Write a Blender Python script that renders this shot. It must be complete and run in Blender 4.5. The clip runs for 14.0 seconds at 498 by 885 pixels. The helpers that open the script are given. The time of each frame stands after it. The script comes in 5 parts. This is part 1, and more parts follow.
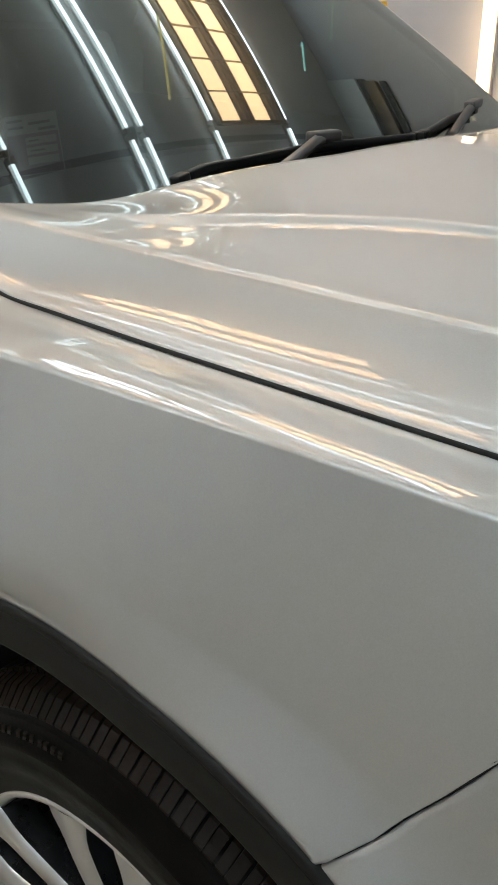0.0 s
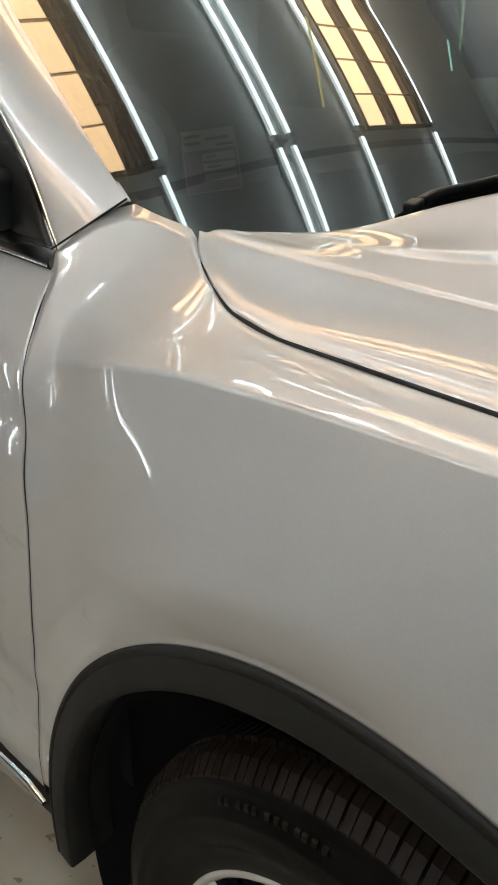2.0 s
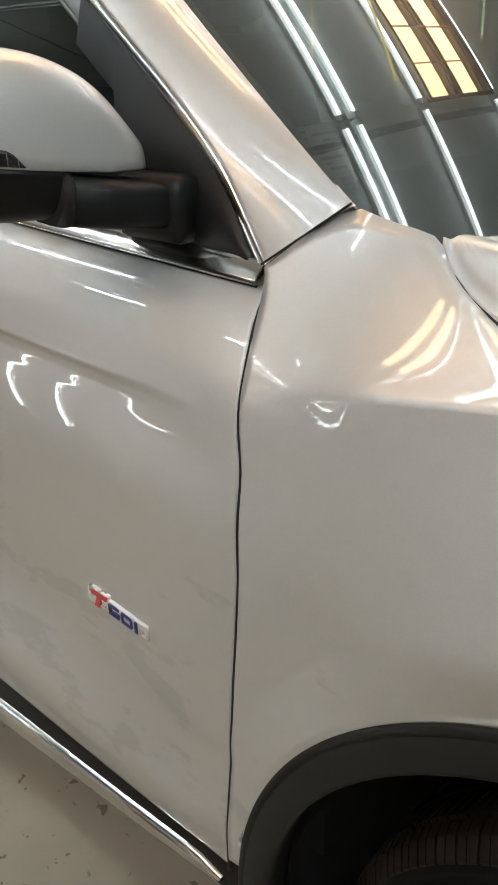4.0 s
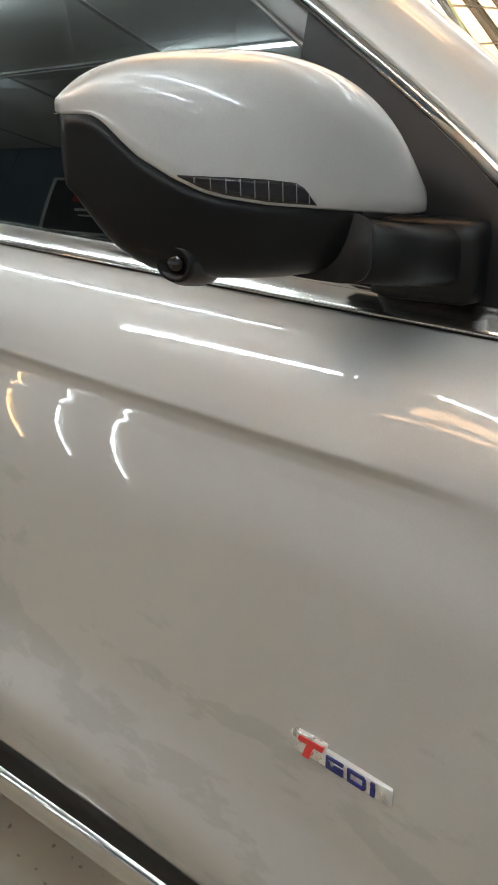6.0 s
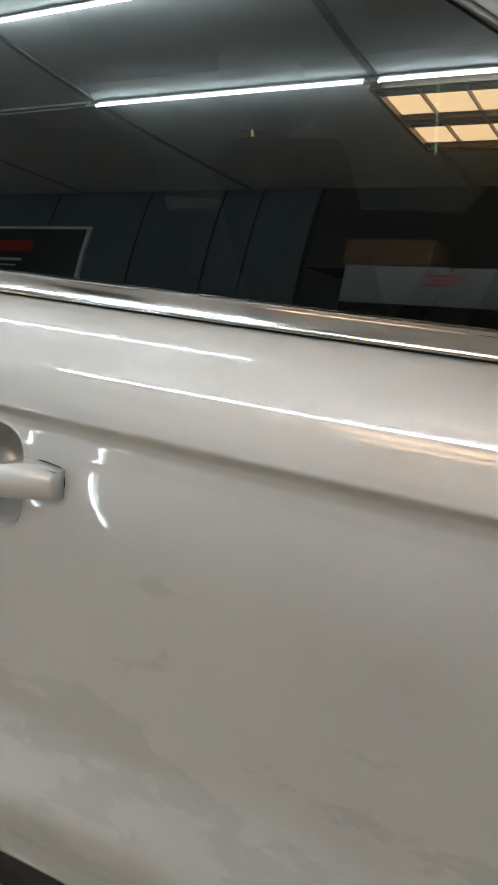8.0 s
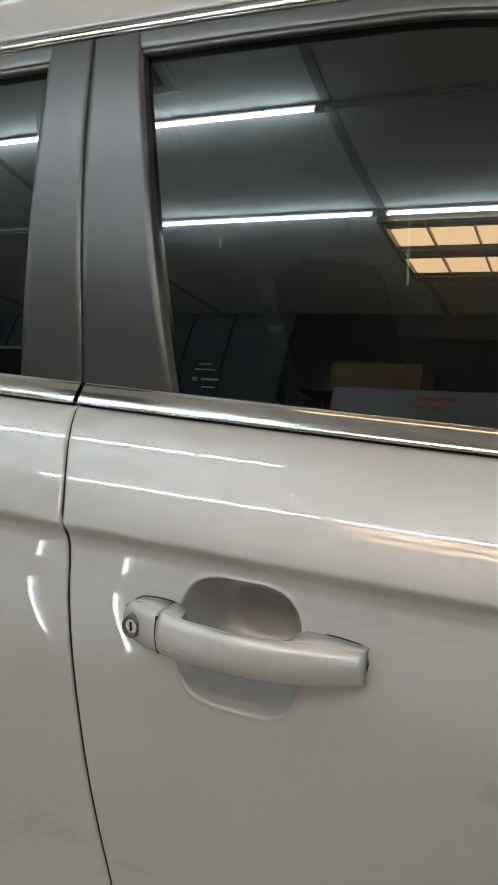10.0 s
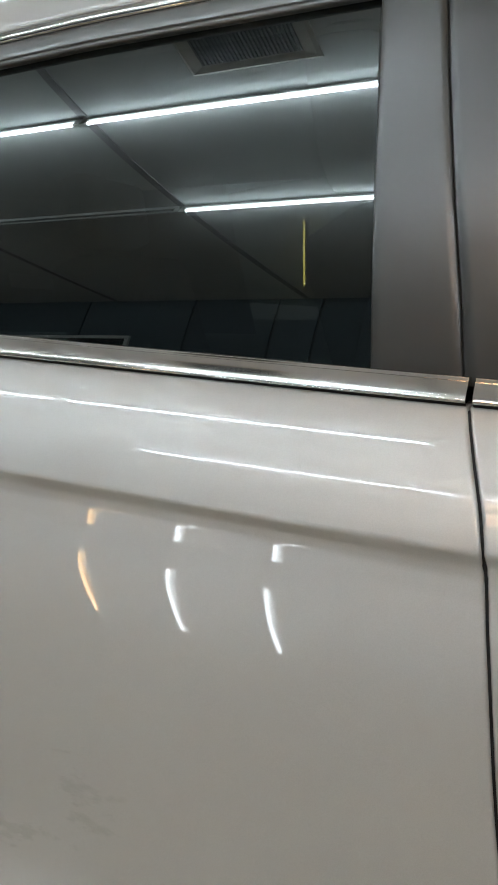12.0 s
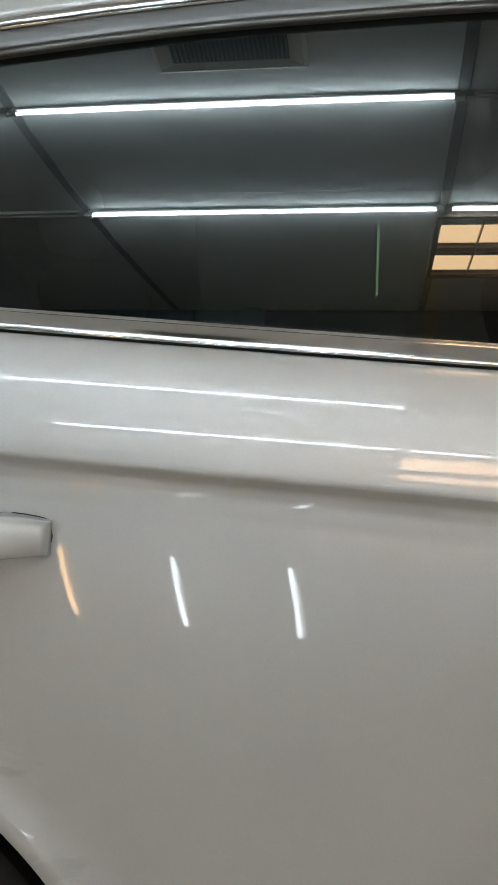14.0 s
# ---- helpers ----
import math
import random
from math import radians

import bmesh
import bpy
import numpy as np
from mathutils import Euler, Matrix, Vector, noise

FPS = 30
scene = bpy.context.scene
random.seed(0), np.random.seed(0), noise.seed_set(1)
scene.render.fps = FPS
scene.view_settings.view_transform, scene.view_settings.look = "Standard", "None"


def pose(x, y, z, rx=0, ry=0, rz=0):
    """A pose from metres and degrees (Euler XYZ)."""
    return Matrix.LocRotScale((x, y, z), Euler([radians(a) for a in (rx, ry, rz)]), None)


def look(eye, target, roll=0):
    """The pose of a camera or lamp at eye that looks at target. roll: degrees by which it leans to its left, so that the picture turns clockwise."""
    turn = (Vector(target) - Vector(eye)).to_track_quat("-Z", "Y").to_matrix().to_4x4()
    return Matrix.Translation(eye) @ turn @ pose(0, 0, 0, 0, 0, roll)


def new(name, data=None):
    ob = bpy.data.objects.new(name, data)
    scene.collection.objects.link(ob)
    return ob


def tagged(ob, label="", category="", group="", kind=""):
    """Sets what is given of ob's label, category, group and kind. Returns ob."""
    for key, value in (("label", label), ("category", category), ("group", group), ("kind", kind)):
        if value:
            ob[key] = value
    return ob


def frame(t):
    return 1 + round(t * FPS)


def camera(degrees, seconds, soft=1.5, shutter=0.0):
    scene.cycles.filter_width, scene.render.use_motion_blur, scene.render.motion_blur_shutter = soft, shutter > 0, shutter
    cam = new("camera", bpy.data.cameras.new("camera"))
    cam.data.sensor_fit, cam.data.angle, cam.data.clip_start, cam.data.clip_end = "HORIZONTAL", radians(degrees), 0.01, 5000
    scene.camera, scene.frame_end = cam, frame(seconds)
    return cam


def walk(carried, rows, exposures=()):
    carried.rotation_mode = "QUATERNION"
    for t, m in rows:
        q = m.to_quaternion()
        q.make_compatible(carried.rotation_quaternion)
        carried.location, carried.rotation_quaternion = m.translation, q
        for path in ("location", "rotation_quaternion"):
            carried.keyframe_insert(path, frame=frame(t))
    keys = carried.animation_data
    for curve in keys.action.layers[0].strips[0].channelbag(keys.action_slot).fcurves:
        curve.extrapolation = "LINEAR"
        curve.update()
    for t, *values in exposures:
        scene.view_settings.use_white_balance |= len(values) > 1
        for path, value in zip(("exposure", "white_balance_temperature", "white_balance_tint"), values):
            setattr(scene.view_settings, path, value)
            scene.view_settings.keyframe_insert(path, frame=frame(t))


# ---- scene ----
# camera: seconds, eye x y z, yaw to the left of +y, pitch, roll
cam = camera(33.23, 14.0, soft=1.6)
ROWS = [
    (0, 0.4498, -0.2878, 1.2289, 40.084, -25.334, -0.424),
    (0.5, 0.4060, -0.3147, 1.2287, 40.603, -24.833, -0.228),
    (1, 0.3612, -0.3382, 1.2423, 41.340, -24.892, -0.341),
    (1.5, 0.3170, -0.3596, 1.2443, 41.995, -24.790, -0.531),
    (2.1, 0.2389, -0.3472, 1.2378, 45.226, -24.894, -0.119),
    (4.3, -0.0216, -0.4543, 1.2277, 43.075, -24.943, -2.249),
    (5, -0.1031, -0.4906, 1.2046, 41.483, -22.527, -1.651),
    (5.5, -0.2261, -0.4871, 1.1864, 40.885, -20.778, -1.376),
    (6, -0.3013, -0.4712, 1.1925, 41.229, -20.234, -1.501),
    (6.5, -0.4156, -0.4998, 1.1959, 36.867, -20.761, -1.507),
    (7.2, -0.5284, -0.5239, 1.2003, 33.904, -21.164, -2.079),
    (9.3, -0.8865, -0.5494, 1.2028, 26.801, -10.301, -0.106),
    (10, -1.0428, -0.5718, 1.2006, 24.252, -9.800, -0.310),
    (10.5, -1.1412, -0.5824, 1.1922, 24.233, -9.630, -1.271),
    (11, -1.2291, -0.5852, 1.1881, 24.265, -9.729, -1.399),
    (11.5, -1.3060, -0.5648, 1.1838, 24.875, -10.245, -1.435),
    (12, -1.4102, -0.5612, 1.1909, 25.325, -10.397, -0.870),
    (12.5, -1.6037, -0.5755, 1.1914, 24.223, -9.702, -0.415),
    (13, -1.8232, -0.6056, 1.1913, 17.872, -8.657, 0.390),
    (13.5, -1.9903, -0.6304, 1.1745, 11.755, -8.258, 0.435),
    (14, -2.0574, -0.6143, 1.1648, 6.784, -8.640, 0.457),
]


def sight(x, y, z, yaw, pitch, roll):
    a, b = radians(yaw), radians(pitch)
    ahead = Vector((-math.sin(a) * math.cos(b), math.cos(a) * math.cos(b), math.sin(b)))
    return look((x, y, z), Vector((x, y, z)) + ahead, roll)


walk(cam, [(r[0], sight(*r[1:])) for r in ROWS], [(0, 0.27, 6260, 6), (1, 0.31, 6300, 6.5), (2, 0.36, 6450, 8), (4.5, 0.57, 6600, 9), (5.5, 0.50, 6600, 9), (7, 0.63, 6440, 8.5), (9.5, 0.37, 6420, 8), (11, 0.40, 6400, 8), (12.5, 0.46, 6330, 8.5), (14, 0.36, 6330, 8.5)])

# world: a closed room, no daylight; a dim grey sky outside the walls
world = bpy.data.worlds.new("world")
world.use_nodes = True
world.node_tree.nodes["Background"].inputs[0].default_value = (0.5, 0.5, 0.5, 1)
world.node_tree.nodes["Background"].inputs[1].default_value = 0.02
scene.world = world
TUBE_WHITE, TUBE_FAR, TUBE_STAND, TUBE_WARM = 62.0, 11.0, 16.0, 13.0
CEIL = 2.6
MID = 0.915


# ---- materials ----
def material(name, color=(0.5, 0.5, 0.5), rough=0.5, metal=0.0, coat=0.0, spec=0.5):
    m = bpy.data.materials.new(name)
    m.use_nodes = True
    b = m.node_tree.nodes["Principled BSDF"]
    b.inputs["Base Color"].default_value = (*color, 1)
    b.inputs["Roughness"].default_value = rough
    b.inputs["Metallic"].default_value = metal
    b.inputs["Coat Weight"].default_value = coat
    b.inputs["Coat Roughness"].default_value = 0.015
    b.inputs["Specular IOR Level"].default_value = spec
    return m


def bsdf(m):
    return m.node_tree.nodes["Principled BSDF"]


def node(m, kind, **values):
    n = m.node_tree.nodes.new(kind)
    for key, value in values.items():
        n.inputs[key].default_value = value
    return n


def link(m, a, b):
    m.node_tree.links.new(a, b)


def noise_tex(m, scale, detail=4.0, rough=0.55, coords="Object"):
    tc = node(m, "ShaderNodeTexCoord")
    n = node(m, "ShaderNodeTexNoise", Scale=scale, Detail=detail, Roughness=rough)
    link(m, tc.outputs[coords], n.inputs["Vector"])
    return n.outputs["Fac"]


def ramp(m, fac, low, high, a=0.3, b=0.7):
    r = node(m, "ShaderNodeValToRGB")
    r.color_ramp.elements[0].position, r.color_ramp.elements[1].position = a, b
    r.color_ramp.elements[0].color, r.color_ramp.elements[1].color = (*low, 1), (*high, 1)
    link(m, fac, r.inputs["Fac"])
    return r.outputs["Color"]


def vary(m, scale, low, high, a=0.3, b=0.7):
    link(m, ramp(m, noise_tex(m, scale), low, high, a, b), bsdf(m).inputs["Base Color"])


def vary_rough(m, scale, low, high):
    mr = node(m, "ShaderNodeMapRange", **{"To Min": low, "To Max": high})
    link(m, noise_tex(m, scale), mr.inputs["Value"])
    link(m, mr.outputs["Result"], bsdf(m).inputs["Roughness"])


def bump(m, scale, strength, distance=0.001, target="Normal", detail=3.0):
    b = node(m, "ShaderNodeBump", Strength=strength, Distance=distance)
    link(m, noise_tex(m, scale, detail), b.inputs["Height"])
    link(m, b.outputs["Normal"], bsdf(m).inputs[target])


def glow(name, color, strength):
    m = bpy.data.materials.new(name)
    m.use_nodes = True
    b = m.node_tree.nodes["Principled BSDF"]
    b.inputs["Base Color"].default_value = (0.8, 0.8, 0.8, 1)
    b.inputs["Emission Color"].default_value = (*color, 1)
    b.inputs["Emission Strength"].default_value = strength
    return m


def window_glass(name, tint, ior, haze):
    m = bpy.data.materials.new(name)
    m.use_nodes = True
    nt = m.node_tree
    nt.nodes.remove(nt.nodes["Principled BSDF"])
    out = nt.nodes["Material Output"]
    clear = node(m, "ShaderNodeBsdfTransparent", Color=(*tint, 1))
    clean = node(m, "ShaderNodeBsdfGlossy", Color=(0.92, 1.0, 0.97, 1), Roughness=0.0)
    dusty = node(m, "ShaderNodeBsdfGlossy", Color=(0.92, 1.0, 0.97, 1), Roughness=0.24)
    gloss = node(m, "ShaderNodeMixShader", Fac=haze)
    link(m, clean.outputs[0], gloss.inputs[1])
    link(m, dusty.outputs[0], gloss.inputs[2])
    fres = node(m, "ShaderNodeFresnel", IOR=ior)
    mix = node(m, "ShaderNodeMixShader")
    link(m, fres.outputs[0], mix.inputs[0])
    link(m, clear.outputs[0], mix.inputs[1])
    link(m, gloss.outputs[0], mix.inputs[2])
    link(m, mix.outputs[0], out.inputs["Surface"])
    return m


# silver metallic paint: flake layer under a clear coat with faint orange peel, a thin film of dust
PAINT = material("silver_paint", (0.53, 0.525, 0.51), 0.5, 0.50, 1.0)
bsdf(PAINT).inputs["Coat Roughness"].default_value = 0.0
flakes = ramp(PAINT, noise_tex(PAINT, 900.0, 1.0), (0.515, 0.516, 0.502), (0.550, 0.551, 0.537))
# dried wash water: ragged film, more of it on the lower panels
where = node(PAINT, "ShaderNodeTexCoord")
parts = node(PAINT, "ShaderNodeSeparateXYZ")
link(PAINT, where.outputs["Object"], parts.inputs[0])
low = node(PAINT, "ShaderNodeMapRange", **{"From Min": 0.60, "From Max": 0.95, "To Min": 0.02, "To Max": 0.25})
link(PAINT, parts.outputs["Z"], low.inputs["Value"])
film = node(PAINT, "ShaderNodeMath")
film.operation = "ADD"
runs = node(PAINT, "ShaderNodeMapping", Scale=(0.75, 1.0, 1.9))
patches = node(PAINT, "ShaderNodeTexNoise", Scale=8.0, Detail=7.0, Roughness=0.62)
link(PAINT, where.outputs["Object"], runs.inputs["Vector"])
link(PAINT, runs.outputs["Vector"], patches.inputs["Vector"])
link(PAINT, patches.outputs["Fac"], film.inputs[0])
link(PAINT, low.outputs["Result"], film.inputs[1])
smears = ramp(PAINT, film.outputs[0], (0.90, 0.90, 0.89), (1.0, 1.0, 1.0), 0.46, 0.50)
both = node(PAINT, "ShaderNodeMixRGB", Fac=1.0)
both.blend_type = "MULTIPLY"
link(PAINT, flakes, both.inputs["Color1"])
link(PAINT, smears, both.inputs["Color2"])
link(PAINT, both.outputs["Color"], bsdf(PAINT).inputs["Base Color"])
bump(PAINT, 260.0, 0.010, 0.0006, "Coat Normal", 0.0)
vary_rough(PAINT, 5.0, 0.49, 0.55)
BLACK_PLASTIC = material("black_plastic", (0.006, 0.0062, 0.0066), 0.42, spec=0.26)
bump(BLACK_PLASTIC, 900.0, 0.15, 0.0004)
vary_rough(BLACK_PLASTIC, 12.0, 0.34, 0.46)
CLADDING = material("grey_black_cladding", (0.010, 0.0095, 0.008), 0.6, spec=0.25)
bump(CLADDING, 1100.0, 0.25, 0.0004)
vary_rough(CLADDING, 14.0, 0.55, 0.7)
PILLAR_BLACK = material("pillar_applique", (0.026, 0.0252, 0.022), 0.32, spec=0.75)
bump(PILLAR_BLACK, 1500.0, 0.05, 0.0003)
vary_rough(PILLAR_BLACK, 9.0, 0.30, 0.35)
RUBBER = material("rubber_seal", (0.012, 0.012, 0.012), 0.6)
bump(RUBBER, 300.0, 0.1)
# near-black: shade inside gaps put into the colour; also for black parts
VOID = material("black_parts_and_shade", (0.006, 0.006, 0.006), 0.8)
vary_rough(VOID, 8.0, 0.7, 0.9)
CHROME = material("chrome", (0.62, 0.61, 0.59), 0.07, 1.0)
vary_rough(CHROME, 6.0, 0.10, 0.14)
TYRE = material("tyre_rubber", (0.006, 0.0058, 0.0056), 0.4, spec=0.05)
bump(TYRE, 220.0, 0.3, 0.0006)
vary(TYRE, 18.0, (0.003, 0.0029, 0.0027), (0.006, 0.0056, 0.0052))
vary_rough(TYRE, 25.0, 0.26, 0.46)
MACHINED = material("machined_alloy", (0.66, 0.65, 0.63), 0.36, 0.6, 0.3)
vary_rough(MACHINED, 40.0, 0.32, 0.4)
RIM_BLACK = material("rim_black", (0.02, 0.021, 0.022), 0.25, 0.2, 0.5)
vary_rough(RIM_BLACK, 20.0, 0.2, 0.35)
SIDE_GLASS = window_glass("tinted_side_glass", (0.025, 0.03, 0.027), 1.8, 0.10)
SCREEN_GLASS = window_glass("windscreen_glass", (0.05, 0.056, 0.05), 1.75, 0.2)
FAR_GLASS = window_glass("clear_far_glass", (0.5, 0.54, 0.5), 1.5, 0.05)
FABRIC = material("dark_seat_cloth", (0.03, 0.03, 0.032), 0.85)
bump(FABRIC, 500.0, 0.3)
TRIM_DARK = material("dashboard_plastic", (0.02, 0.02, 0.021), 0.6)
bump(TRIM_DARK, 400.0, 0.2)
ARM_GREY = material("satin_arm_paint", (0.06, 0.06, 0.06), 0.38)
bump(ARM_GREY, 500.0, 0.1)
BADGE = material("satin_bright_metal", (0.82, 0.81, 0.79), 0.28, 0.75)
vary_rough(BADGE, 60.0, 0.24, 0.32)
TREAD = material("tread_rubber", (0.013, 0.0095, 0.007), 0.4, spec=0.09)
bump(TREAD, 300.0, 0.3, 0.0005)
vary_rough(TREAD, 60.0, 0.3, 0.6)
FRAME_GREY = material("satin_grey_window_frame", (0.075, 0.076, 0.072), 0.32, spec=0.9)
bump(FRAME_GREY, 1200.0, 0.05, 0.0003)
vary_rough(FRAME_GREY, 9.0, 0.30, 0.38)
PURPLE = material("purple_print", (0.30, 0.07, 0.22), 0.6)
vary(PURPLE, 40.0, (0.27, 0.06, 0.20), (0.33, 0.08, 0.24))
PAPER = material("white_card_stock", (0.74, 0.76, 0.72), 0.6)
vary(PAPER, 30.0, (0.70, 0.72, 0.68), (0.78, 0.80, 0.76))
RED = material("red_enamel", (0.55, 0.02, 0.02), 0.3, 0.0, 0.6)
vary(RED, 60.0, (0.5, 0.018, 0.018), (0.6, 0.025, 0.022))
BLUE = material("blue_enamel", (0.008, 0.012, 0.12), 0.35, 0.0, 0.2)
vary(BLUE, 60.0, (0.007, 0.011, 0.11), (0.009, 0.014, 0.14))
LENS = material("clear_lens", (0.18, 0.18, 0.185), 0.15, 0.3, 1.0)
vary_rough(LENS, 60.0, 0.1, 0.2)
SMOKE = material("smoked_lens", (0.012, 0.012, 0.013), 0.2, 0.0, 0.25)
vary_rough(SMOKE, 80.0, 0.08, 0.2)

ETCH = material("etched_glass", (0.05, 0.055, 0.055), 0.7)
vary_rough(ETCH, 80.0, 0.6, 0.8)

FLOOR_M = material("epoxy_floor", (0.35, 0.31, 0.24), 0.35)
vary(FLOOR_M, 2.2, (0.29, 0.26, 0.20), (0.40, 0.36, 0.285))
vary_rough(FLOOR_M, 6.0, 0.22, 0.5)
bump(FLOOR_M, 40.0, 0.08, 0.002)
spots = ramp(FLOOR_M, noise_tex(FLOOR_M, 34.0, 2.0), (0.45, 0.43, 0.40), (1.0, 1.0, 1.0), 0.30, 0.345)
blend = node(FLOOR_M, "ShaderNodeMixRGB", Fac=1.0)
blend.blend_type = "MULTIPLY"
link(FLOOR_M, ramp(FLOOR_M, noise_tex(FLOOR_M, 2.2), (0.29, 0.26, 0.20), (0.40, 0.36, 0.285)), blend.inputs["Color1"])
link(FLOOR_M, spots, blend.inputs["Color2"])
link(FLOOR_M, blend.outputs["Color"], bsdf(FLOOR_M).inputs["Base Color"])
WALL_M = material("grey_painted_wall", (0.52, 0.51, 0.53), 0.7)
vary(WALL_M, 1.3, (0.48, 0.47, 0.49), (0.55, 0.54, 0.56))
bump(WALL_M, 90.0, 0.06, 0.002)
CEIL_M = material("ceiling_panel", (0.78, 0.78, 0.77), 0.75)
vary(CEIL_M, 1.1, (0.74, 0.74, 0.73), (0.81, 0.81, 0.80))
bump(CEIL_M, 150.0, 0.05, 0.002)
JOINT_M = material("ceiling_joint", (0.33, 0.33, 0.33), 0.7)
vary(JOINT_M, 9.0, (0.29, 0.29, 0.29), (0.37, 0.37, 0.37))
PANEL_M = material("blue_grey_wall_panel", (0.06, 0.08, 0.095), 0.55)
vary(PANEL_M, 2.0, (0.075, 0.10, 0.118), (0.095, 0.125, 0.146))
bump(PANEL_M, 70.0, 0.08, 0.002)
# for dark parts, and for the shade of an unlit opening as a colour
DARK_M = material("dark_parts_and_shade", (0.02, 0.021, 0.022), 0.7)
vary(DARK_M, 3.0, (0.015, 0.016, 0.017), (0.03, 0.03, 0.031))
WHITE_METAL = material("white_enamel", (0.7, 0.7, 0.68), 0.35)
vary(WHITE_METAL, 12.0, (0.66, 0.66, 0.64), (0.74, 0.74, 0.72))
GREY_METAL = material("grey_metal", (0.25, 0.25, 0.26), 0.35, 0.8)
vary_rough(GREY_METAL, 20.0, 0.28, 0.45)
YELLOW = material("yellow_paint", (0.72, 0.43, 0.01), 0.45)
vary(YELLOW, 14.0, (0.66, 0.38, 0.01), (0.78, 0.48, 0.015))
VENT_M = material("vent_grille_grey", (0.12, 0.125, 0.125), 0.5)
vary_rough(VENT_M, 25.0, 0.42, 0.6)
CREAM = material("vent_frame_cream", (0.6, 0.56, 0.48), 0.5)
vary(CREAM, 10.0, (0.56, 0.52, 0.44), (0.64, 0.6, 0.52))
LOUVRE = material("louvre_brown_metal", (0.16, 0.12, 0.085), 0.35, 0.6)
vary_rough(LOUVRE, 30.0, 0.28, 0.45)
CARD = material("cardboard", (0.2, 0.13, 0.075), 0.8)
vary(CARD, 25.0, (0.17, 0.11, 0.06), (0.23, 0.15, 0.085))
GLOW_WHITE = glow("white_fluorescent_tube", (0.84, 0.94, 1.0), TUBE_WHITE)
GLOW_FAR = glow("white_ceiling_tube", (0.86, 0.95, 1.0), TUBE_FAR)
GLOW_STAND = glow("white_stand_tube", (0.86, 0.95, 1.0), TUBE_STAND)
GLOW_WARM = glow("warm_fluorescent_tube", (1.0, 0.60, 0.26), TUBE_WARM)
GLOW_WALL = glow("warm_wall_tube", (1.0, 0.66, 0.34), 6.0)
GLOW_CYAN = glow("cyan_indicator", (0.25, 0.85, 0.8), 1.4)
GLOW_TRAY = glow("warm_lamp_tray", (1.0, 0.61, 0.33), 8.4)
GLOW_STICK = glow("yellow_green_indicator", (0.85, 0.68, 0.12), 1.5)
GLOW_YELLOW = glow("yellow_lit_tube", (1.0, 0.70, 0.20), 15.0)
GLOW_GREEN = glow("green_lit_tube", (0.60, 0.85, 0.52), 8.0)


# ---- mesh helpers ----
def part(name, bm, mat, parent=None, label="", smooth=True):
    """One mesh object from a bmesh, under a thing or a part."""
    bmesh.ops.recalc_face_normals(bm, faces=bm.faces)
    me = bpy.data.meshes.new(name)
    bm.to_mesh(me)
    bm.free()
    me.materials.append(mat)
    if smooth:
        me.shade_smooth()
    ob = new(name, me)
    if parent is not None:
        ob.parent = parent
    if label:
        tagged(ob, label)
    return ob


def thing(name, label, category, group="", kind="", at=(0, 0, 0)):
    ob = new(name)
    ob.location = at
    return tagged(ob, label, category, group, kind)


def add_box(bm, lo, hi, bevel=0.0):
    c = [(a + b) / 2 for a, b in zip(lo, hi)]
    s = [b - a for a, b in zip(lo, hi)]
    made = bmesh.ops.create_cube(bm, size=1.0, matrix=Matrix.Translation(c) @ Matrix.Diagonal((*s, 1)))
    if bevel:
        edges = {e for v in made["verts"] for e in v.link_edges}
        bmesh.ops.bevel(bm, geom=list(edges), offset=bevel, segments=2, affect="EDGES", profile=0.6)


def box(lo, hi, bevel=0.0):
    bm = bmesh.new()
    add_box(bm, lo, hi, bevel)
    return bm


def add_grid(bm, rows, close_u=False, close_v=False):
    """Faces through a list of rows of points."""
    vs = [[bm.verts.new(p) for p in row] for row in rows]
    nu, nv = len(vs), len(vs[0])
    for i in range(nu if close_u else nu - 1):
        for j in range(nv if close_v else nv - 1):
            a, b = vs[i][j], vs[(i + 1) % nu][j]
            c, d = vs[(i + 1) % nu][(j + 1) % nv], vs[i][(j + 1) % nv]
            try:
                bm.faces.new((a, b, c, d))
            except ValueError:
                pass
    return vs


def panel(fn, nu, nv, inward, sides="lrbt", depth=0.022, roll=0.0015):
    """A sheet-metal panel fn(u, v) with edges rolled over and turned inwards. inward: a vector, or a function of u, v."""
    inw = inward if callable(inward) else (lambda u, v: Vector(inward))
    us = [i / nu for i in range(nu + 1)] if isinstance(nu, int) else nu
    vs = [j / nv for j in range(nv + 1)] if isinstance(nv, int) else nv
    steps = ((roll * 0.3, roll * 0.35), (roll, roll * 1.2), (roll * 1.15, depth))

    def rim(vals, low, high):
        out = [(a, 0.0, 0.0) for a in vals]
        if low:
            out = [(0.0, -s, d) for s, d in reversed(steps)] + out
        if high:
            out = out + [(1.0, s, d) for s, d in steps]
        return out

    U, V = rim(us, "l" in sides, "r" in sides), rim(vs, "b" in sides, "t" in sides)
    rows = []
    for u, ou, du in U:
        row = []
        for v, ov, dv in V:
            p = Vector(fn(u, v))
            if ou or ov:
                e = 0.004
                pu = (Vector(fn(min(u + e, 1), v)) - Vector(fn(max(u - e, 0), v)))
                pv = (Vector(fn(u, min(v + e, 1))) - Vector(fn(u, max(v - e, 0))))
                if pu.length > 1e-9:
                    p = p + pu.normalized() * ou
                if pv.length > 1e-9:
                    p = p + pv.normalized() * ov
                p = p + inw(u, v) * max(du, dv)
            row.append(p)
        rows.append(row)
    bm = bmesh.new()
    add_grid(bm, rows)
    return bm


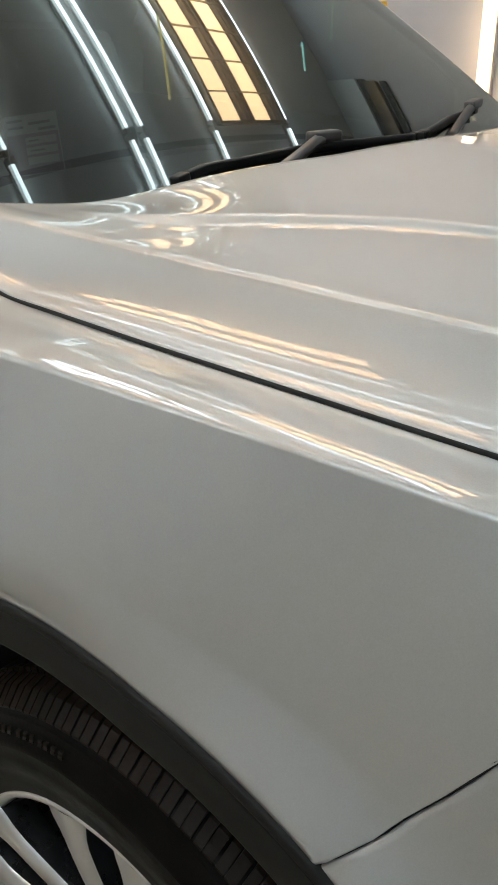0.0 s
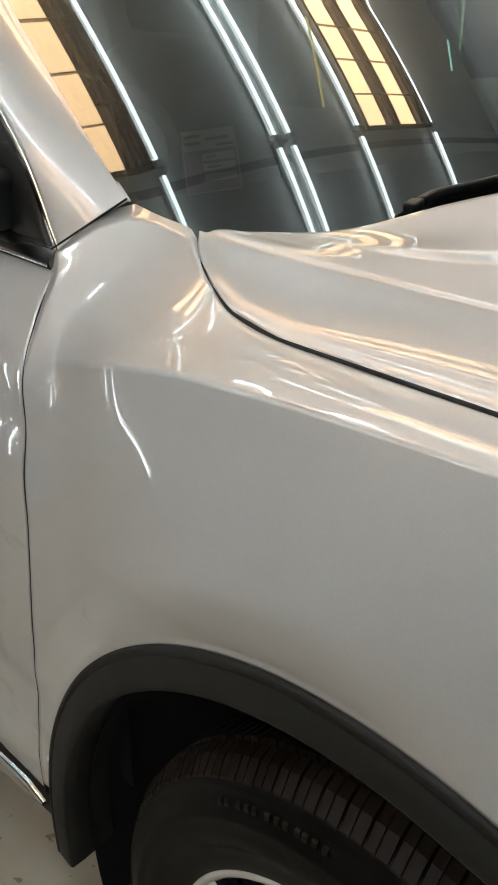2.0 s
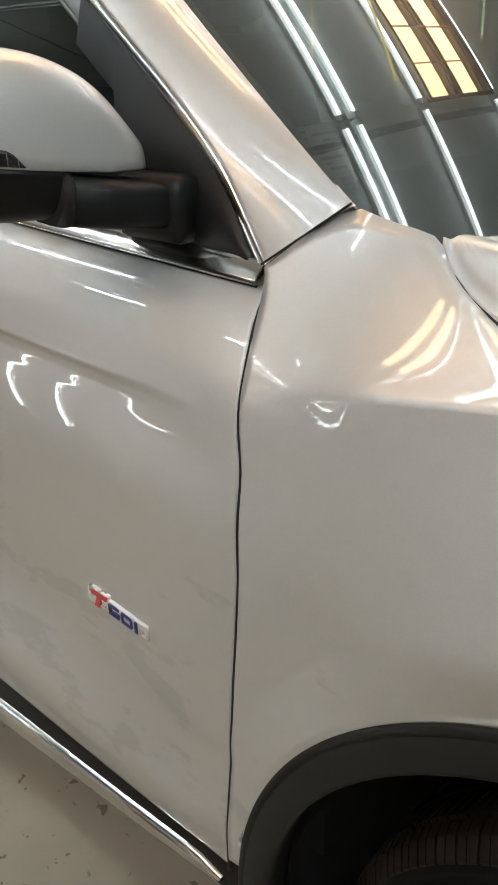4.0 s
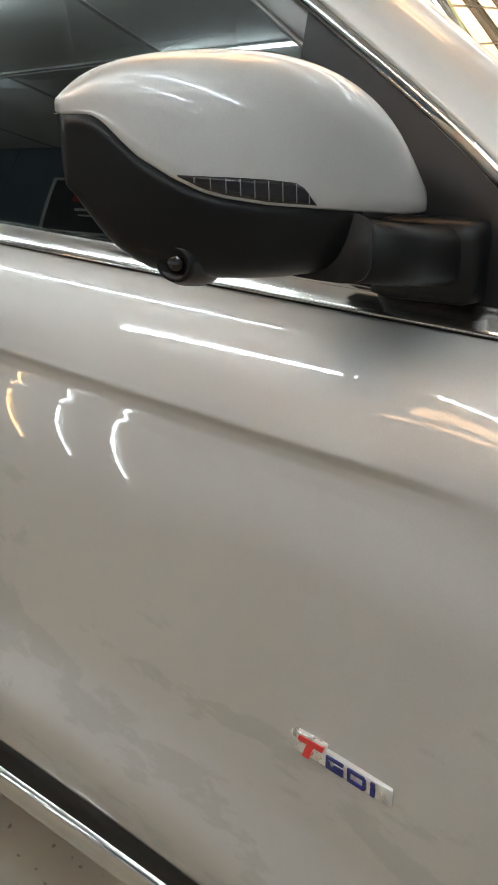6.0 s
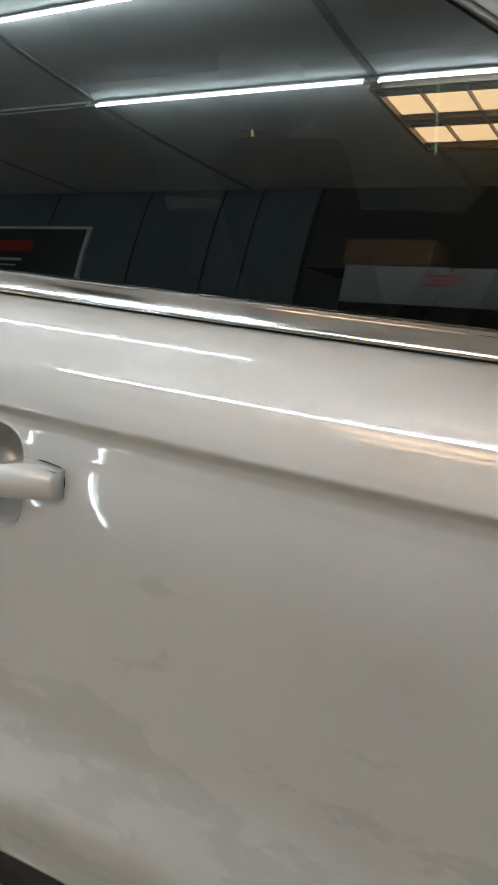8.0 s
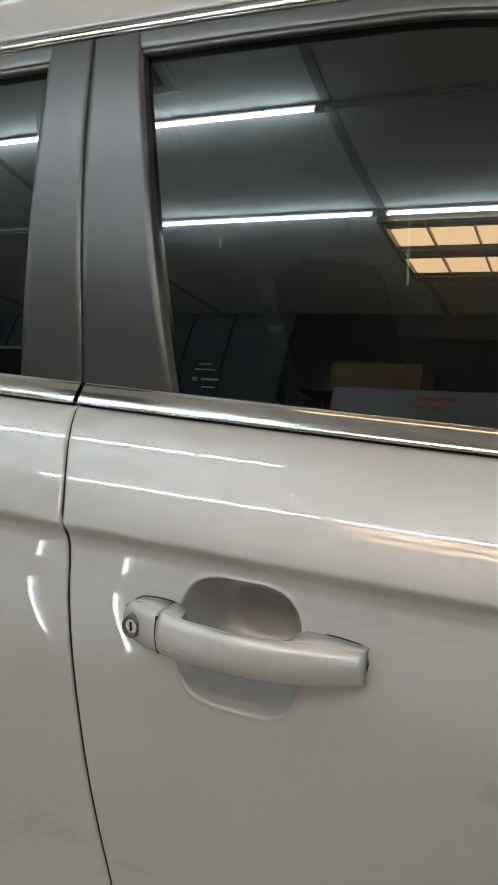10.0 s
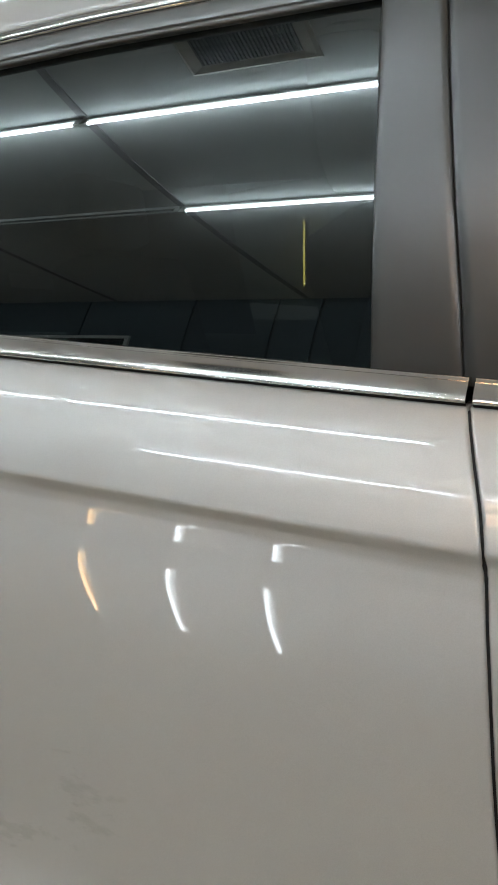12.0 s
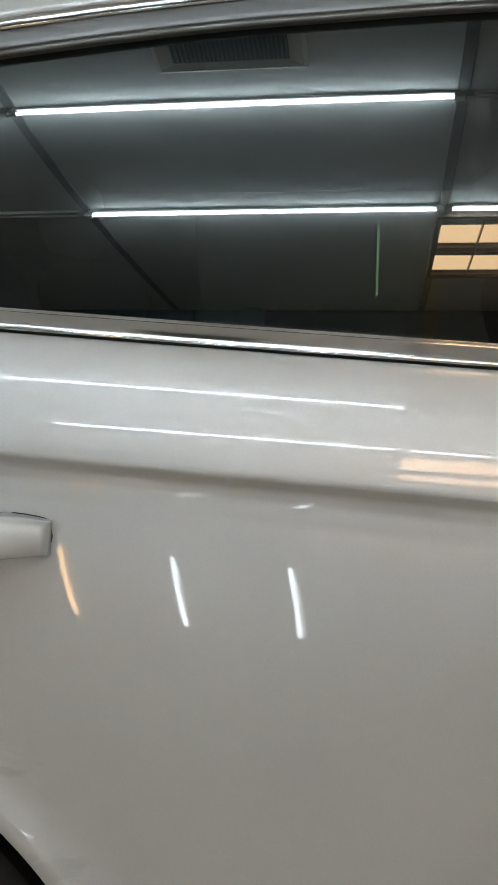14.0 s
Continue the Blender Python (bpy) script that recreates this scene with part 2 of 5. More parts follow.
def sweep(points, profile, out, closed=False, caps=True):
    """A bar along points. profile: (across, outwards) pairs; out: the outward vector."""
    pts = [Vector(p) for p in points]
    rows = []
    for i, p in enumerate(pts):
        t = (pts[min(i + 1, len(pts) - 1)] - pts[max(i - 1, 0)]).normalized()
        o = Vector(out(p) if callable(out) else out)
        o = (o - t * o.dot(t)).normalized()
        b = t.cross(o)
        rows.append([p + b * a + o * n for a, n in profile])
    bm = bmesh.new()
    vs = add_grid(bm, rows, close_u=closed, close_v=True)
    if caps and not closed:
        bm.faces.new(vs[0])
        bm.faces.new(list(reversed(vs[-1])))
    return bm


def round_profile(r, n=12, flat=1.0):
    return [(r * math.cos(2 * math.pi * k / n), flat * r * math.sin(2 * math.pi * k / n)) for k in range(n)]


def add_tube(bm, a, b, r, n=12):
    a, b = Vector(a), Vector(b)
    q = (b - a).to_track_quat("Z", "Y").to_matrix().to_4x4()
    bmesh.ops.create_cone(bm, cap_ends=True, segments=n, radius1=r, radius2=r, depth=(b - a).length,
                          matrix=Matrix.Translation((a + b) / 2) @ q)


def tube(a, b, r, n=12):
    bm = bmesh.new()
    add_tube(bm, a, b, r, n)
    return bm


def table(xs, ys, width=0.0):
    """A smooth function through a table (moving average of the given width)."""
    xs, ys = np.array(xs, float), np.array(ys, float)
    if xs[0] > xs[-1]:
        xs, ys = xs[::-1], ys[::-1]
    g = np.linspace(xs[0] - 0.15, xs[-1] + 0.15, 1500)
    step = g[1] - g[0]
    lo = ys[0] + (ys[1] - ys[0]) / (xs[1] - xs[0]) * (g - xs[0])
    hi = ys[-1] + (ys[-1] - ys[-2]) / (xs[-1] - xs[-2]) * (g - xs[-1])
    f = np.where(g < xs[0], lo, np.where(g > xs[-1], hi, np.interp(g, xs, ys)))
    k = int(width / step)
    if k > 1:
        ker = np.hanning(k + 2)
        ker /= ker.sum()
        n = len(ker) // 2
        f = np.convolve(np.pad(f, (n, len(ker) - 1 - n), mode="edge"), ker, mode="valid")
    return lambda x: float(np.interp(x, g, f))


def smooth(a, b, x):
    t = min(max((x - a) / (b - a), 0.0), 1.0)
    return t * t * (3 - 2 * t)


def lerp(a, b, t):
    return a + (b - a) * t


ROWS_OF_TUBES = [
    (-0.68, (True, True, True, False, True, True)),
    (-1.46, (True, False, True, True, True, True)),
    (1.00, (True, True, True, True, True, None)),
    (1.53, (True, True, True, True, True, None)),
    (1.605, (True, True, True, True, True, None)),
    (2.00, (True, True, True, True, True, None)),
    (2.53, (True, True, True, True, True, None)),
]
LOUVRES = [(-1.84, -0.55, -2.24, -1.50), (-1.78, -0.57, 0.46, 0.97), (-1.78, -0.57, 2.03, 2.50)]
STANDS = [(-2.78, -1.25, 0.46, 1.08, True), (-2.49, -1.25, 0.46, 1.08, False), (-2.20, -1.25, 0.46, 1.08, False)]


# ---- lines of the car: x forward from the front axle, y inward from its right flank, z up ----
def belt_z(x):
    return 1.0827 - 0.057 * (x + 1.3) + 0.0033 * (x + 1.3) ** 2


def plan(x):
    return 0.0121 * (x + 1.3) ** 2 if x < -0.1 else 0.0121 * 1.44 + 0.029 * (x + 0.1) + 0.1 * max(x - 0.15, 0) ** 2


# flank: depth below the belt line -> y (shoulder, character line, undercut)
UPPER = table([-0.02, 0.0, 0.012, 0.03, 0.06, 0.085, 0.0965, 0.107, 0.118, 0.135, 0.15, 0.165, 0.18, 0.195, 0.21, 0.225, 0.24, 0.27],
              [0.122, 0.098, 0.084, 0.0695, 0.0505, 0.0385, 0.0340, 0.0412, 0.0424, 0.0392, 0.0346, 0.0309, 0.0283, 0.0265, 0.0254, 0.0250, 0.0249, 0.0254], 0.009)
FLANK = table([0.10, 0.135, 0.15, 0.165, 0.18, 0.195, 0.21, 0.225, 0.24, 0.27, 0.30], [0.052, 0.0392, 0.0346, 0.0309, 0.0283, 0.0265, 0.0254, 0.0250, 0.0249, 0.0254, 0.0262], 0.05)
# the character line runs out towards the front wing
PLAIN = table([-0.02, 0.0, 0.012, 0.03, 0.06, 0.085, 0.113, 0.135, 0.15, 0.165, 0.18, 0.195, 0.21, 0.225, 0.24, 0.27],
              [0.122, 0.098, 0.084, 0.0695, 0.0525, 0.0450, 0.0400, 0.0368, 0.0338, 0.0308, 0.0283, 0.0265, 0.0254, 0.0250, 0.0249, 0.0254], 0.045)
# height -> y of the lower door (hollow flank, lower flare, tuck-in)
LOWER = table([0.30, 0.36, 0.42, 0.49, 0.52, 0.57, 0.61, 0.68, 0.78, 0.84, 0.90],
              [0.038, 0.027, 0.012, -0.004, -0.005, 0.0155, 0.0280, 0.0290, 0.0260, 0.0248, 0.0248], 0.05)
AX_Z, AX_R, WHEELBASE = 0.3804, 0.4507, 2.69


FILL = table([0.40, 0.48, 0.503, 0.55, 0.592, 0.672, 0.746, 0.814, 0.90], [0.0, 0.0, 0.002, 0.0125, 0.0172, 0.0110, 0.0055, 0.0, 0.0], 0.05)


def lip(x, z, y):
    """Draws the skin out to the lip of the wheel arches."""
    for cx, out in ((0.0, 0.008), (-WHEELBASE, 0.022)):
        r = math.hypot(x - cx, z - AX_Z)
        k = min(max((0.512 - r) / 0.054, 0.0), 1.0)
        edge = out + 0.06 * max(x - 0.1, 0)
        y = lerp(y, edge if cx == 0.0 else min(edge, y), k ** 1.15)
    return y


def lower_y(x, z):
    """The lower flare sinks and the hollow above it fills towards the front wing."""
    return -FILL(z) * smooth(-0.95, -0.46, x) + LOWER(z + 0.05 * smooth(-1.05, -0.46, x) * (1 - smooth(0.66, 0.80, z)))


def door_y(x, z):
    d = belt_z(x) - z
    k = smooth(0.205, 0.26, d)
    up = lerp(lerp(UPPER(d), FLANK(d), smooth(0.128, 0.15, d)), PLAIN(d), smooth(-0.66, -0.49, x))
    up -= 0.0098 * smooth(-0.62, -0.47, x) * math.exp(-((z - 0.942) / 0.042) ** 2)
    swell = 0.011 * smooth(-0.68, -0.47, x) * smooth(0.44, 0.70, z) * (1 - smooth(0.84, 0.95, z))
    return lip(x, z, lerp(up, lower_y(x, z), k) + plan(x) - swell)


crease_z = table([-0.47, -0.43, -0.38, -0.31, -0.21, -0.10, 0.0, 0.2, 0.35, 0.55],
                 [0.950, 0.962, 0.982, 1.001, 1.0165, 1.0215, 1.0225, 1.0215, 1.018, 1.005], 0.05)


def crease_y(x):
    return lerp(0.0455, 0.030, smooth(-0.47, -0.29, x)) + plan(x)


def fender_y(x, z):
    zc = crease_z(x)
    k = min(max((z - (zc - 0.19)) / 0.19, 0.0), 1.0)
    b = 0.0150 - 0.042 * smooth(-0.42, -0.12, x) * (1 - smooth(-0.05, 0.27, x))
    up = b + (crease_y(x) - plan(x) - b) * k ** lerp(1.12, 2.0, smooth(-0.15, 0.15, x))
    y = lip(x, z, lerp(lower_y(x, z), up, smooth(0.60, 0.74, z)) + plan(x))
    return lerp(door_y(x, z), y, smooth(-0.475, -0.33, x))


gap_a = table([0.34, 0.40, 0.46, 0.54, 0.60, 0.66, 0.72, 0.78, 0.84, 0.90, 0.96, 1.00, 1.04, 1.07],
              [-0.470, -0.4675, -0.4650, -0.4620, -0.4580, -0.4532, -0.4492, -0.4468, -0.4474, -0.4519, -0.4606, -0.4705, -0.4825, -0.489], 0.07)
gap_b = table([0.34, 0.50, 0.60, 0.688, 0.74, 0.786, 0.83, 0.876, 0.915, 0.945, 0.98, 1.005, 1.03, 1.05, 1.075, 1.097],
              [-1.393, -1.429, -1.452, -1.4725, -1.4815, -1.487, -1.491, -1.4945, -1.4980, -1.5015, -1.5048, -1.5072, -1.512, -1.518, -1.525, -1.532], 0.03)


def sill_z(x):
    return 0.406 + 0.030 * (x + 0.8)


def glass_y(x, z):
    u = z - 1.29
    return 0.179 + 0.3057 * u + 0.376 * u * u + 0.0115 * (x + 1.3) ** 2


# outer edge of the bright surround over the side windows, from the door corner to the rear
RAIL_X = [-0.490, -0.502, -0.533, -0.571, -0.628, -0.69, -0.76, -0.90, -1.05, -1.21, -1.40, -1.60, -1.97, -2.18, -2.30, -2.43, -2.75]
RAIL_Z = [1.060, 1.073, 1.122, 1.159, 1.203, 1.245, 1.291, 1.384, 1.466, 1.4885, 1.4918, 1.4920, 1.4885, 1.4800, 1.4705, 1.457, 1.42]


def spaced(xs, zs, n):
    """n points along a curve through (x, z), evenly spaced and smoothed."""
    P = np.stack([xs, zs], -1)
    L = np.r_[0, np.cumsum(np.linalg.norm(np.diff(P, axis=0), axis=1))]
    s = np.linspace(0, L[-1], 400)
    Q = np.stack([np.interp(s, L, P[:, k]) for k in (0, 1)], -1)
    ker = np.hanning(23)
    ker /= ker.sum()
    R = np.stack([np.convolve(np.pad(Q[:, k], 11, mode="reflect", reflect_type="odd"), ker, mode="valid") for k in (0, 1)], -1)
    idx = np.linspace(0, 399, n)
    return [(float(np.interp(i, range(400), R[:, 0])), float(np.interp(i, range(400), R[:, 1]))) for i in idx]


RAIL = spaced(RAIL_X, RAIL_Z, 90)


def rail_offset(d):
    """The surround's edge moved d metres towards the windows."""
    out = []
    for i, (x, z) in enumerate(RAIL):
        a, b = RAIL[max(i - 1, 0)], RAIL[min(i + 1, len(RAIL) - 1)]
        t = Vector((b[0] - a[0], b[1] - a[1])).normalized()
        out.append((x - t[1] * d, z + t[0] * d))
    return out


def belt_top(x):
    return belt_z(x) + 0.0185


# ---- the car ----
car = thing("car", "silver sport utility car with chrome trim on the shop floor", "car")
IN = (0, 1, 0)


def stations(n, marks):
    """n even steps from 0 to 1 with finer ones between each pair of marks."""
    out = set(np.linspace(0, 1, n + 1))
    for a, b, m in marks:
        out |= set(np.linspace(a, b, m))
    out = sorted(out)
    return [v for i, v in enumerate(out) if i == 0 or v - out[i - 1] > 1e-4]


PULLS = [(-1.326, 0.9095, 0.045), (-2.4195, 0.975, 0.045)]


def hollow(x, z):
    """Depth of the finger hollows behind the door pulls."""
    for cx, cz, sl in PULLS:
        dx, dz = (x - cx) / 0.0570, (z - cz + sl * (x - cx)) / 0.0545
        r = (abs(dx) ** 3.6 + abs(dz) ** 3.0) ** (1 / 3.3)
        if r < 1.08:
            return 0.074 * max(0.0, 1 - r ** (7.0 if dz > 0 else lerp(7.0, 2.2, min(-2 * dz, 1.0)))) - 0.0012 * math.exp(-((r - 1.02) / 0.03) ** 2)
    return 0.0


def front_door():
    def f(u, v):
        xl, xr = gap_b(lerp(0.345, 1.094, v)) + 0.0028, gap_a(lerp(0.381, 1.041, v)) - 0.0021
        x = lerp(xl, xr, u)
        z = lerp(sill_z(x), belt_z(x), v)
        xl, xr = gap_b(z) + 0.0026, gap_a(z) - 0.0021
        x = lerp(xl, xr, u)
        return x, door_y(x, z) + hollow(x, z), z
    us, vs = stations(50, [(0, 0.004, 3), (0.09, 0.24, 120), (0.996, 1, 3)]), stations(100, [(0.63, 0.88, 120)])
    return part("front_door", panel(f, us, vs, IN), PAINT, car, "silver front door with a hollow flank")


def rear_door():
    def left(z):
        if z > 0.80:
            return -2.60
        return -WHEELBASE + math.sqrt(max(0.475 ** 2 - (z - AX_Z) ** 2, 0.05 ** 2))

    left_s = table(list(np.linspace(0.33, 1.2, 60)), [max(left(z), -2.60) for z in np.linspace(0.33, 1.2, 60)], 0.05)

    def f(u, v):
        z = lerp(0.345, 1.12, v)
        for _ in range(3):
            x = lerp(left_s(z), gap_b(z) - 0.0028, u)
            z = lerp(sill_z(x), belt_z(x), v)
        return x, door_y(x, z) + hollow(x, z), z
    us, vs = stations(50, [(0.09, 0.24, 90), (0.996, 1, 3)]), stations(100, [(0.66, 0.88, 90)])
    return part("rear_door", panel(f, us, vs, IN), PAINT, car, "silver rear door with a hollow flank")


BUMPER_GAP = ([(0.241, 0.752), (0.2775, 0.786), (0.318, 0.846), (0.352, 0.903), (0.4035, 0.952), (0.50, 0.984)])
bump_x = table([p[1] for p in BUMPER_GAP], [p[0] for p in BUMPER_GAP], 0.02)


def fender_base(u):
    """Lower edge of the wing: behind the arch, round it, then up along the bumper."""
    if u < 0.03:
        k = u / 0.03
        return lerp(-0.470, -0.4445, k), lerp(0.424, 0.428, k)
    if u < 0.80:
        a = radians(lerp(173.9, 56.2, (u - 0.03) / 0.77))
        return (AX_R + 0.0005) * math.cos(a), AX_Z + (AX_R + 0.0005) * math.sin(a)
    k = (u - 0.80) / 0.20
    z = lerp(0.755, 0.985, k)
    return bump_x(z) - 0.002, z


def front_fender():
    top_u, top_x = [0, 0.03, 0.80, 1.0], [-0.4535, -0.446, 0.36, 0.50]

    def side(u, v):
        bx, bz = fender_base(u)
        tx = float(np.interp(u, top_u, top_x))
        tz = crease_z(tx)
        z = lerp(bz, tz, v)
        x = lerp(bx, tx, v)
        w = (1 - u) ** 6
        x = lerp(x, gap_a(z) + 0.0021 + (x - lerp(-0.470, -0.4535, v)), w)
        return x, fender_y(x, z), z

    edge = [(0.0, -0.4855, 0.113, 1.0645), (0.09, -0.433, 0.168, 1.1105), (0.17, -0.356, 0.190, 1.0845), (0.185, -0.345, 0.179, 1.069),
            (0.205, -0.325, 0.168, 1.050), (0.25, -0.280, 0.154, 1.030), (0.32, -0.215, 0.149, 1.0205), (0.55, 0.0, 0.146, 1.0145),
            (0.8, 0.27, 0.150, 1.006), (1.0, 0.50, 0.185, 0.985)]
    ex, ey, ez = (table([e[0] for e in edge], [e[k] for e in edge], 0.03) for k in (1, 2, 3))
    cx = table([0, 0.09, 0.17, 0.25, 1.0], [-0.4535, -0.430, -0.385, -0.29, 0.50], 0.04)

    slope = table([-0.50, -0.46, -0.431, -0.39, -0.352, -0.31, -0.277, -0.235, -0.2, -0.1, 0.0, 0.5], [1.75, 1.5, 1.18, 0.9, 0.66, 0.40, 0.23, 0.10, 0.03, -0.03, -0.06, -0.08], 0.05)

    def top(u, v):
        x, y = lerp(cx(u), ex(u), v), lerp(crease_y(cx(u)), ey(u), v)
        z = crease_z(x) + slope(x) * (y - crease_y(x))
        z = lerp(z, lerp(crease_z(x), ez(u), v), smooth(-0.26, -0.10, x))
        p = Vector((x, y, z))
        w = (1 - u) ** 14
        g = Vector((gap_a(z) + 0.0021, door_y(gap_a(z), z), z))
        return p.lerp(g, w * (1 - v ** 10))

    bm = bmesh.new()
    nu, n1, n2 = 110, 70, 26
    rows = []
    for i in range(nu + 1):
        u = (i / nu)
        lower = [Vector(side(u, j / n1)) for j in range(n1 + 1)]
        bx, bz = fender_base(u)
        # the two sheets meet on the crease at the same station
        uu = u
        for _ in range(25):
            uu += (lower[-1].x - cx(uu)) / 1.0
            uu = min(max(uu, 0.0), 1.0)
        upper = [Vector(top(uu, j / n2)) for j in range(1, n2 + 1)]
        col = lower + upper
        lip = [lower[0] + Vector((0, 0.02, 0)), lower[0] + Vector((0, 0.0025, 0.0))]
        e = upper[-1]
        back = [e + Vector((0, 0.0012, -0.002)), e + Vector((0, 0.002, -0.02))]
        rows.append(lip + col + back)
    # fair the upper sheet between the crease and the hood gap
    G = np.array([[tuple(p) for p in r] for r in rows])
    a, b = 2 + n1 + 2, G.shape[1] - 4
    for _ in range(220):
        S = G.copy()
        S[1:-1, a:b] = (G[:-2, a:b] + G[2:, a:b] + G[1:-1, a - 1:b - 1] + G[1:-1, a + 1:b + 1]) / 4
        G = S
    for j in range(a - 2, b + 2):
        t = (j - a + 2) / (b + 3 - a)
        rise = np.clip((G[:, j, 0] + 0.46) / 0.36, 0.0, 1.0)
        G[:, j, 2] += 0.0075 * 4 * t * (1 - t) * (0.12 + 0.88 * rise * rise * (3 - 2 * rise))
    # run into the plane of the windscreen pillar at their joint
    e0, e1 = np.array((-0.4855, 0.113)), np.array((-0.433, 0.168))
    along = (e1 - e0) / np.linalg.norm(e1 - e0)
    for j in range(a - 2, b + 3):
        rel = G[:, j, :2] - e0
        s = np.clip(rel @ along, 0, 0.076)
        d = np.linalg.norm(rel - s[:, None] * along, axis=1)
        plane = 1.0645 - 0.726 * rel[:, 0] + 1.54 * rel[:, 1]
        G[:, j, 2] += (plane - G[:, j, 2]) * 0.75 * np.exp(-(d / 0.04) ** 2)
    for _ in range(36):
        S = G.copy()
        S[1:-1, a - 1:b + 2] = G[1:-1, a - 1:b + 2] * 0.2 + (G[:-2, a - 1:b + 2] + G[2:, a - 1:b + 2] + G[1:-1, a - 2:b + 1] + G[1:-1, a:b + 3]) * 0.2
        G = S
    # flush with the door along the gap
    for r in G[1:40]:
        for p in r[a - 12:b]:
            w = (1 - smooth(0.0, 0.055, p[0] - gap_a(p[2]))) * smooth(0.90, 0.94, p[2]) * (1 - smooth(1.0, 1.055, p[2]))
            p[1] = lerp(p[1], door_y(p[0], p[2]), 0.9 * w)
    rows = [[Vector(p) for p in r] for r in G]
    first, last = rows[0], rows[-1]
    rows = [[p + Vector((-0.0006, 0.022, 0)) for p in first], [p + Vector((-0.0005, 0.0026, 0)) for p in first]] + rows
    rows += [[p + Vector((0.002, 0.02, -0.003)) for p in last]]
    add_grid(bm, rows)
    bmesh.ops.remove_doubles(bm, verts=bm.verts, dist=0.0003)
    return part("front_fender", bm, PAINT, car, "silver front wing with a crisp shoulder crease")


def hood_half(flip):
    gap = [(0.0, -0.3560, 0.1945, 1.0905), (0.03, -0.3435, 0.1820, 1.0735), (0.06, -0.320, 0.1718, 1.052), (0.12, -0.275, 0.159, 1.0325),
           (0.19, -0.213, 0.1535, 1.0225), (0.42, 0.0, 0.1505, 1.0165), (0.72, 0.27, 0.155, 1.008), (1.0, 0.52, 0.19, 0.985)]
    gx, gy, gz = (table([e[0] for e in gap], [e[k] for e in gap], 0.025) for k in (1, 2, 3))
    rear_y = [0.1945, 0.25, 0.30, 0.40, 0.50, 0.70, 0.915]
    rx = table(rear_y, [-0.3560, -0.346, -0.328, -0.297, -0.268, -0.226, -0.210], 0.06)
    # across the hood: a hollow strip rises from the gap to a crisp ridge, then the crown
    gap_x = [-0.40, -0.356, -0.3435, -0.32, -0.275, -0.213, 0.0, 0.27, 0.52, 0.8]
    gap_z = table(gap_x, [1.130, 1.0865, 1.0725, 1.052, 1.0325, 1.0225, 1.0165, 1.008, 0.985, 0.94], 0.02)
    gap_y = table(gap_x, [0.230, 0.1945, 0.182, 0.1718, 0.159, 0.1535, 0.1505, 0.155, 0.19, 0.30], 0.02)
    ridge_x = [-0.4, -0.353, -0.3009, -0.2259, -0.16, -0.1015, -0.0405, 0.0417, 0.093, 0.1496, 0.2266, 0.401, 0.5233, 0.8046]
    ridge_z = table(ridge_x, [1.094, 1.0855, 1.0776, 1.071, 1.0666, 1.0625, 1.0597, 1.0577, 1.0551, 1.0531, 1.0501, 1.038, 1.0236, 0.9621], 0.08)
    ridge_y = table(ridge_x, [0.231, 0.1995, 0.2081, 0.2186, 0.2262, 0.2315, 0.2341, 0.2365, 0.238, 0.2413, 0.2458, 0.2657, 0.2826, 0.3875], 0.06)
    mid_z = table([-0.36, -0.2, 0.1, 0.4, 0.78], [1.108, 1.101, 1.080, 1.046, 0.985], 0.2)
    fold_y = table([-0.3, -0.2, -0.144, -0.097, -0.045, 0.029, 0.098, 0.25, 0.5], [0.29, 0.30, 0.327, 0.377, 0.415, 0.458, 0.485, 0.525, 0.565], 0.06)

    def height(x, y):
        ya, za, yb, zb, zm = gap_y(x), gap_z(x), ridge_y(x), ridge_z(x), mid_z(x)
        if y <= yb:
            p = min(max((y - ya) / max(yb - ya, 0.002), 0.0), 1.0)
            z = za + (zb - za) * (0.05 * p + 0.95 * p ** 2.1)
        else:
            z = zm - (zm - zb) * max((MID - y) / (MID - yb), 0.0) ** 1.5
        q = y - fold_y(x)
        z += 0.0036 * smooth(-0.30, -0.12, x) * (math.tanh(q / 0.0055) - math.tanh(q / 0.07))
        # shallow dip before the windscreen
        z -= 0.016 * math.exp(-((y - 0.35) / 0.115) ** 2) * smooth(0.0, 0.05, y - yb) * (1 - smooth(-0.02, 0.17, x - rx(y)))
        return z - 0.0016 * math.exp(-((y - yb) / 0.005) ** 2)

    def f(u, v):
        k = 1 - (1 - v) ** 1.6
        gxu, gyu = gx(u), gy(u)
        x, y = lerp(gxu, lerp(-0.210, 0.78, u), k), lerp(gyu, MID, v)
        q = lerp(gx(0), -0.210, k)
        x += (rx(y) - q) * (1 - smooth(0, 0.55, u)) * smooth(0, 0.04, v)
        p = Vector((x, y, height(x, y)))
        if flip:
            p.y = 2 * MID - p.y
        return p
    return panel(f, 90, stations(200, [(0.0, 0.22, 130)]), (0, 0, -1), "lrb")


def hood():
    bm = hood_half(False)
    other = hood_half(True)
    me = bpy.data.meshes.new("join")
    other.to_mesh(me)
    other.free()
    bm.from_mesh(me)
    bpy.data.meshes.remove(me)
    bmesh.ops.remove_doubles(bm, verts=bm.verts, dist=0.0004)
    return part("hood", bm, PAINT, car, "silver engine hood with raised side ridges")


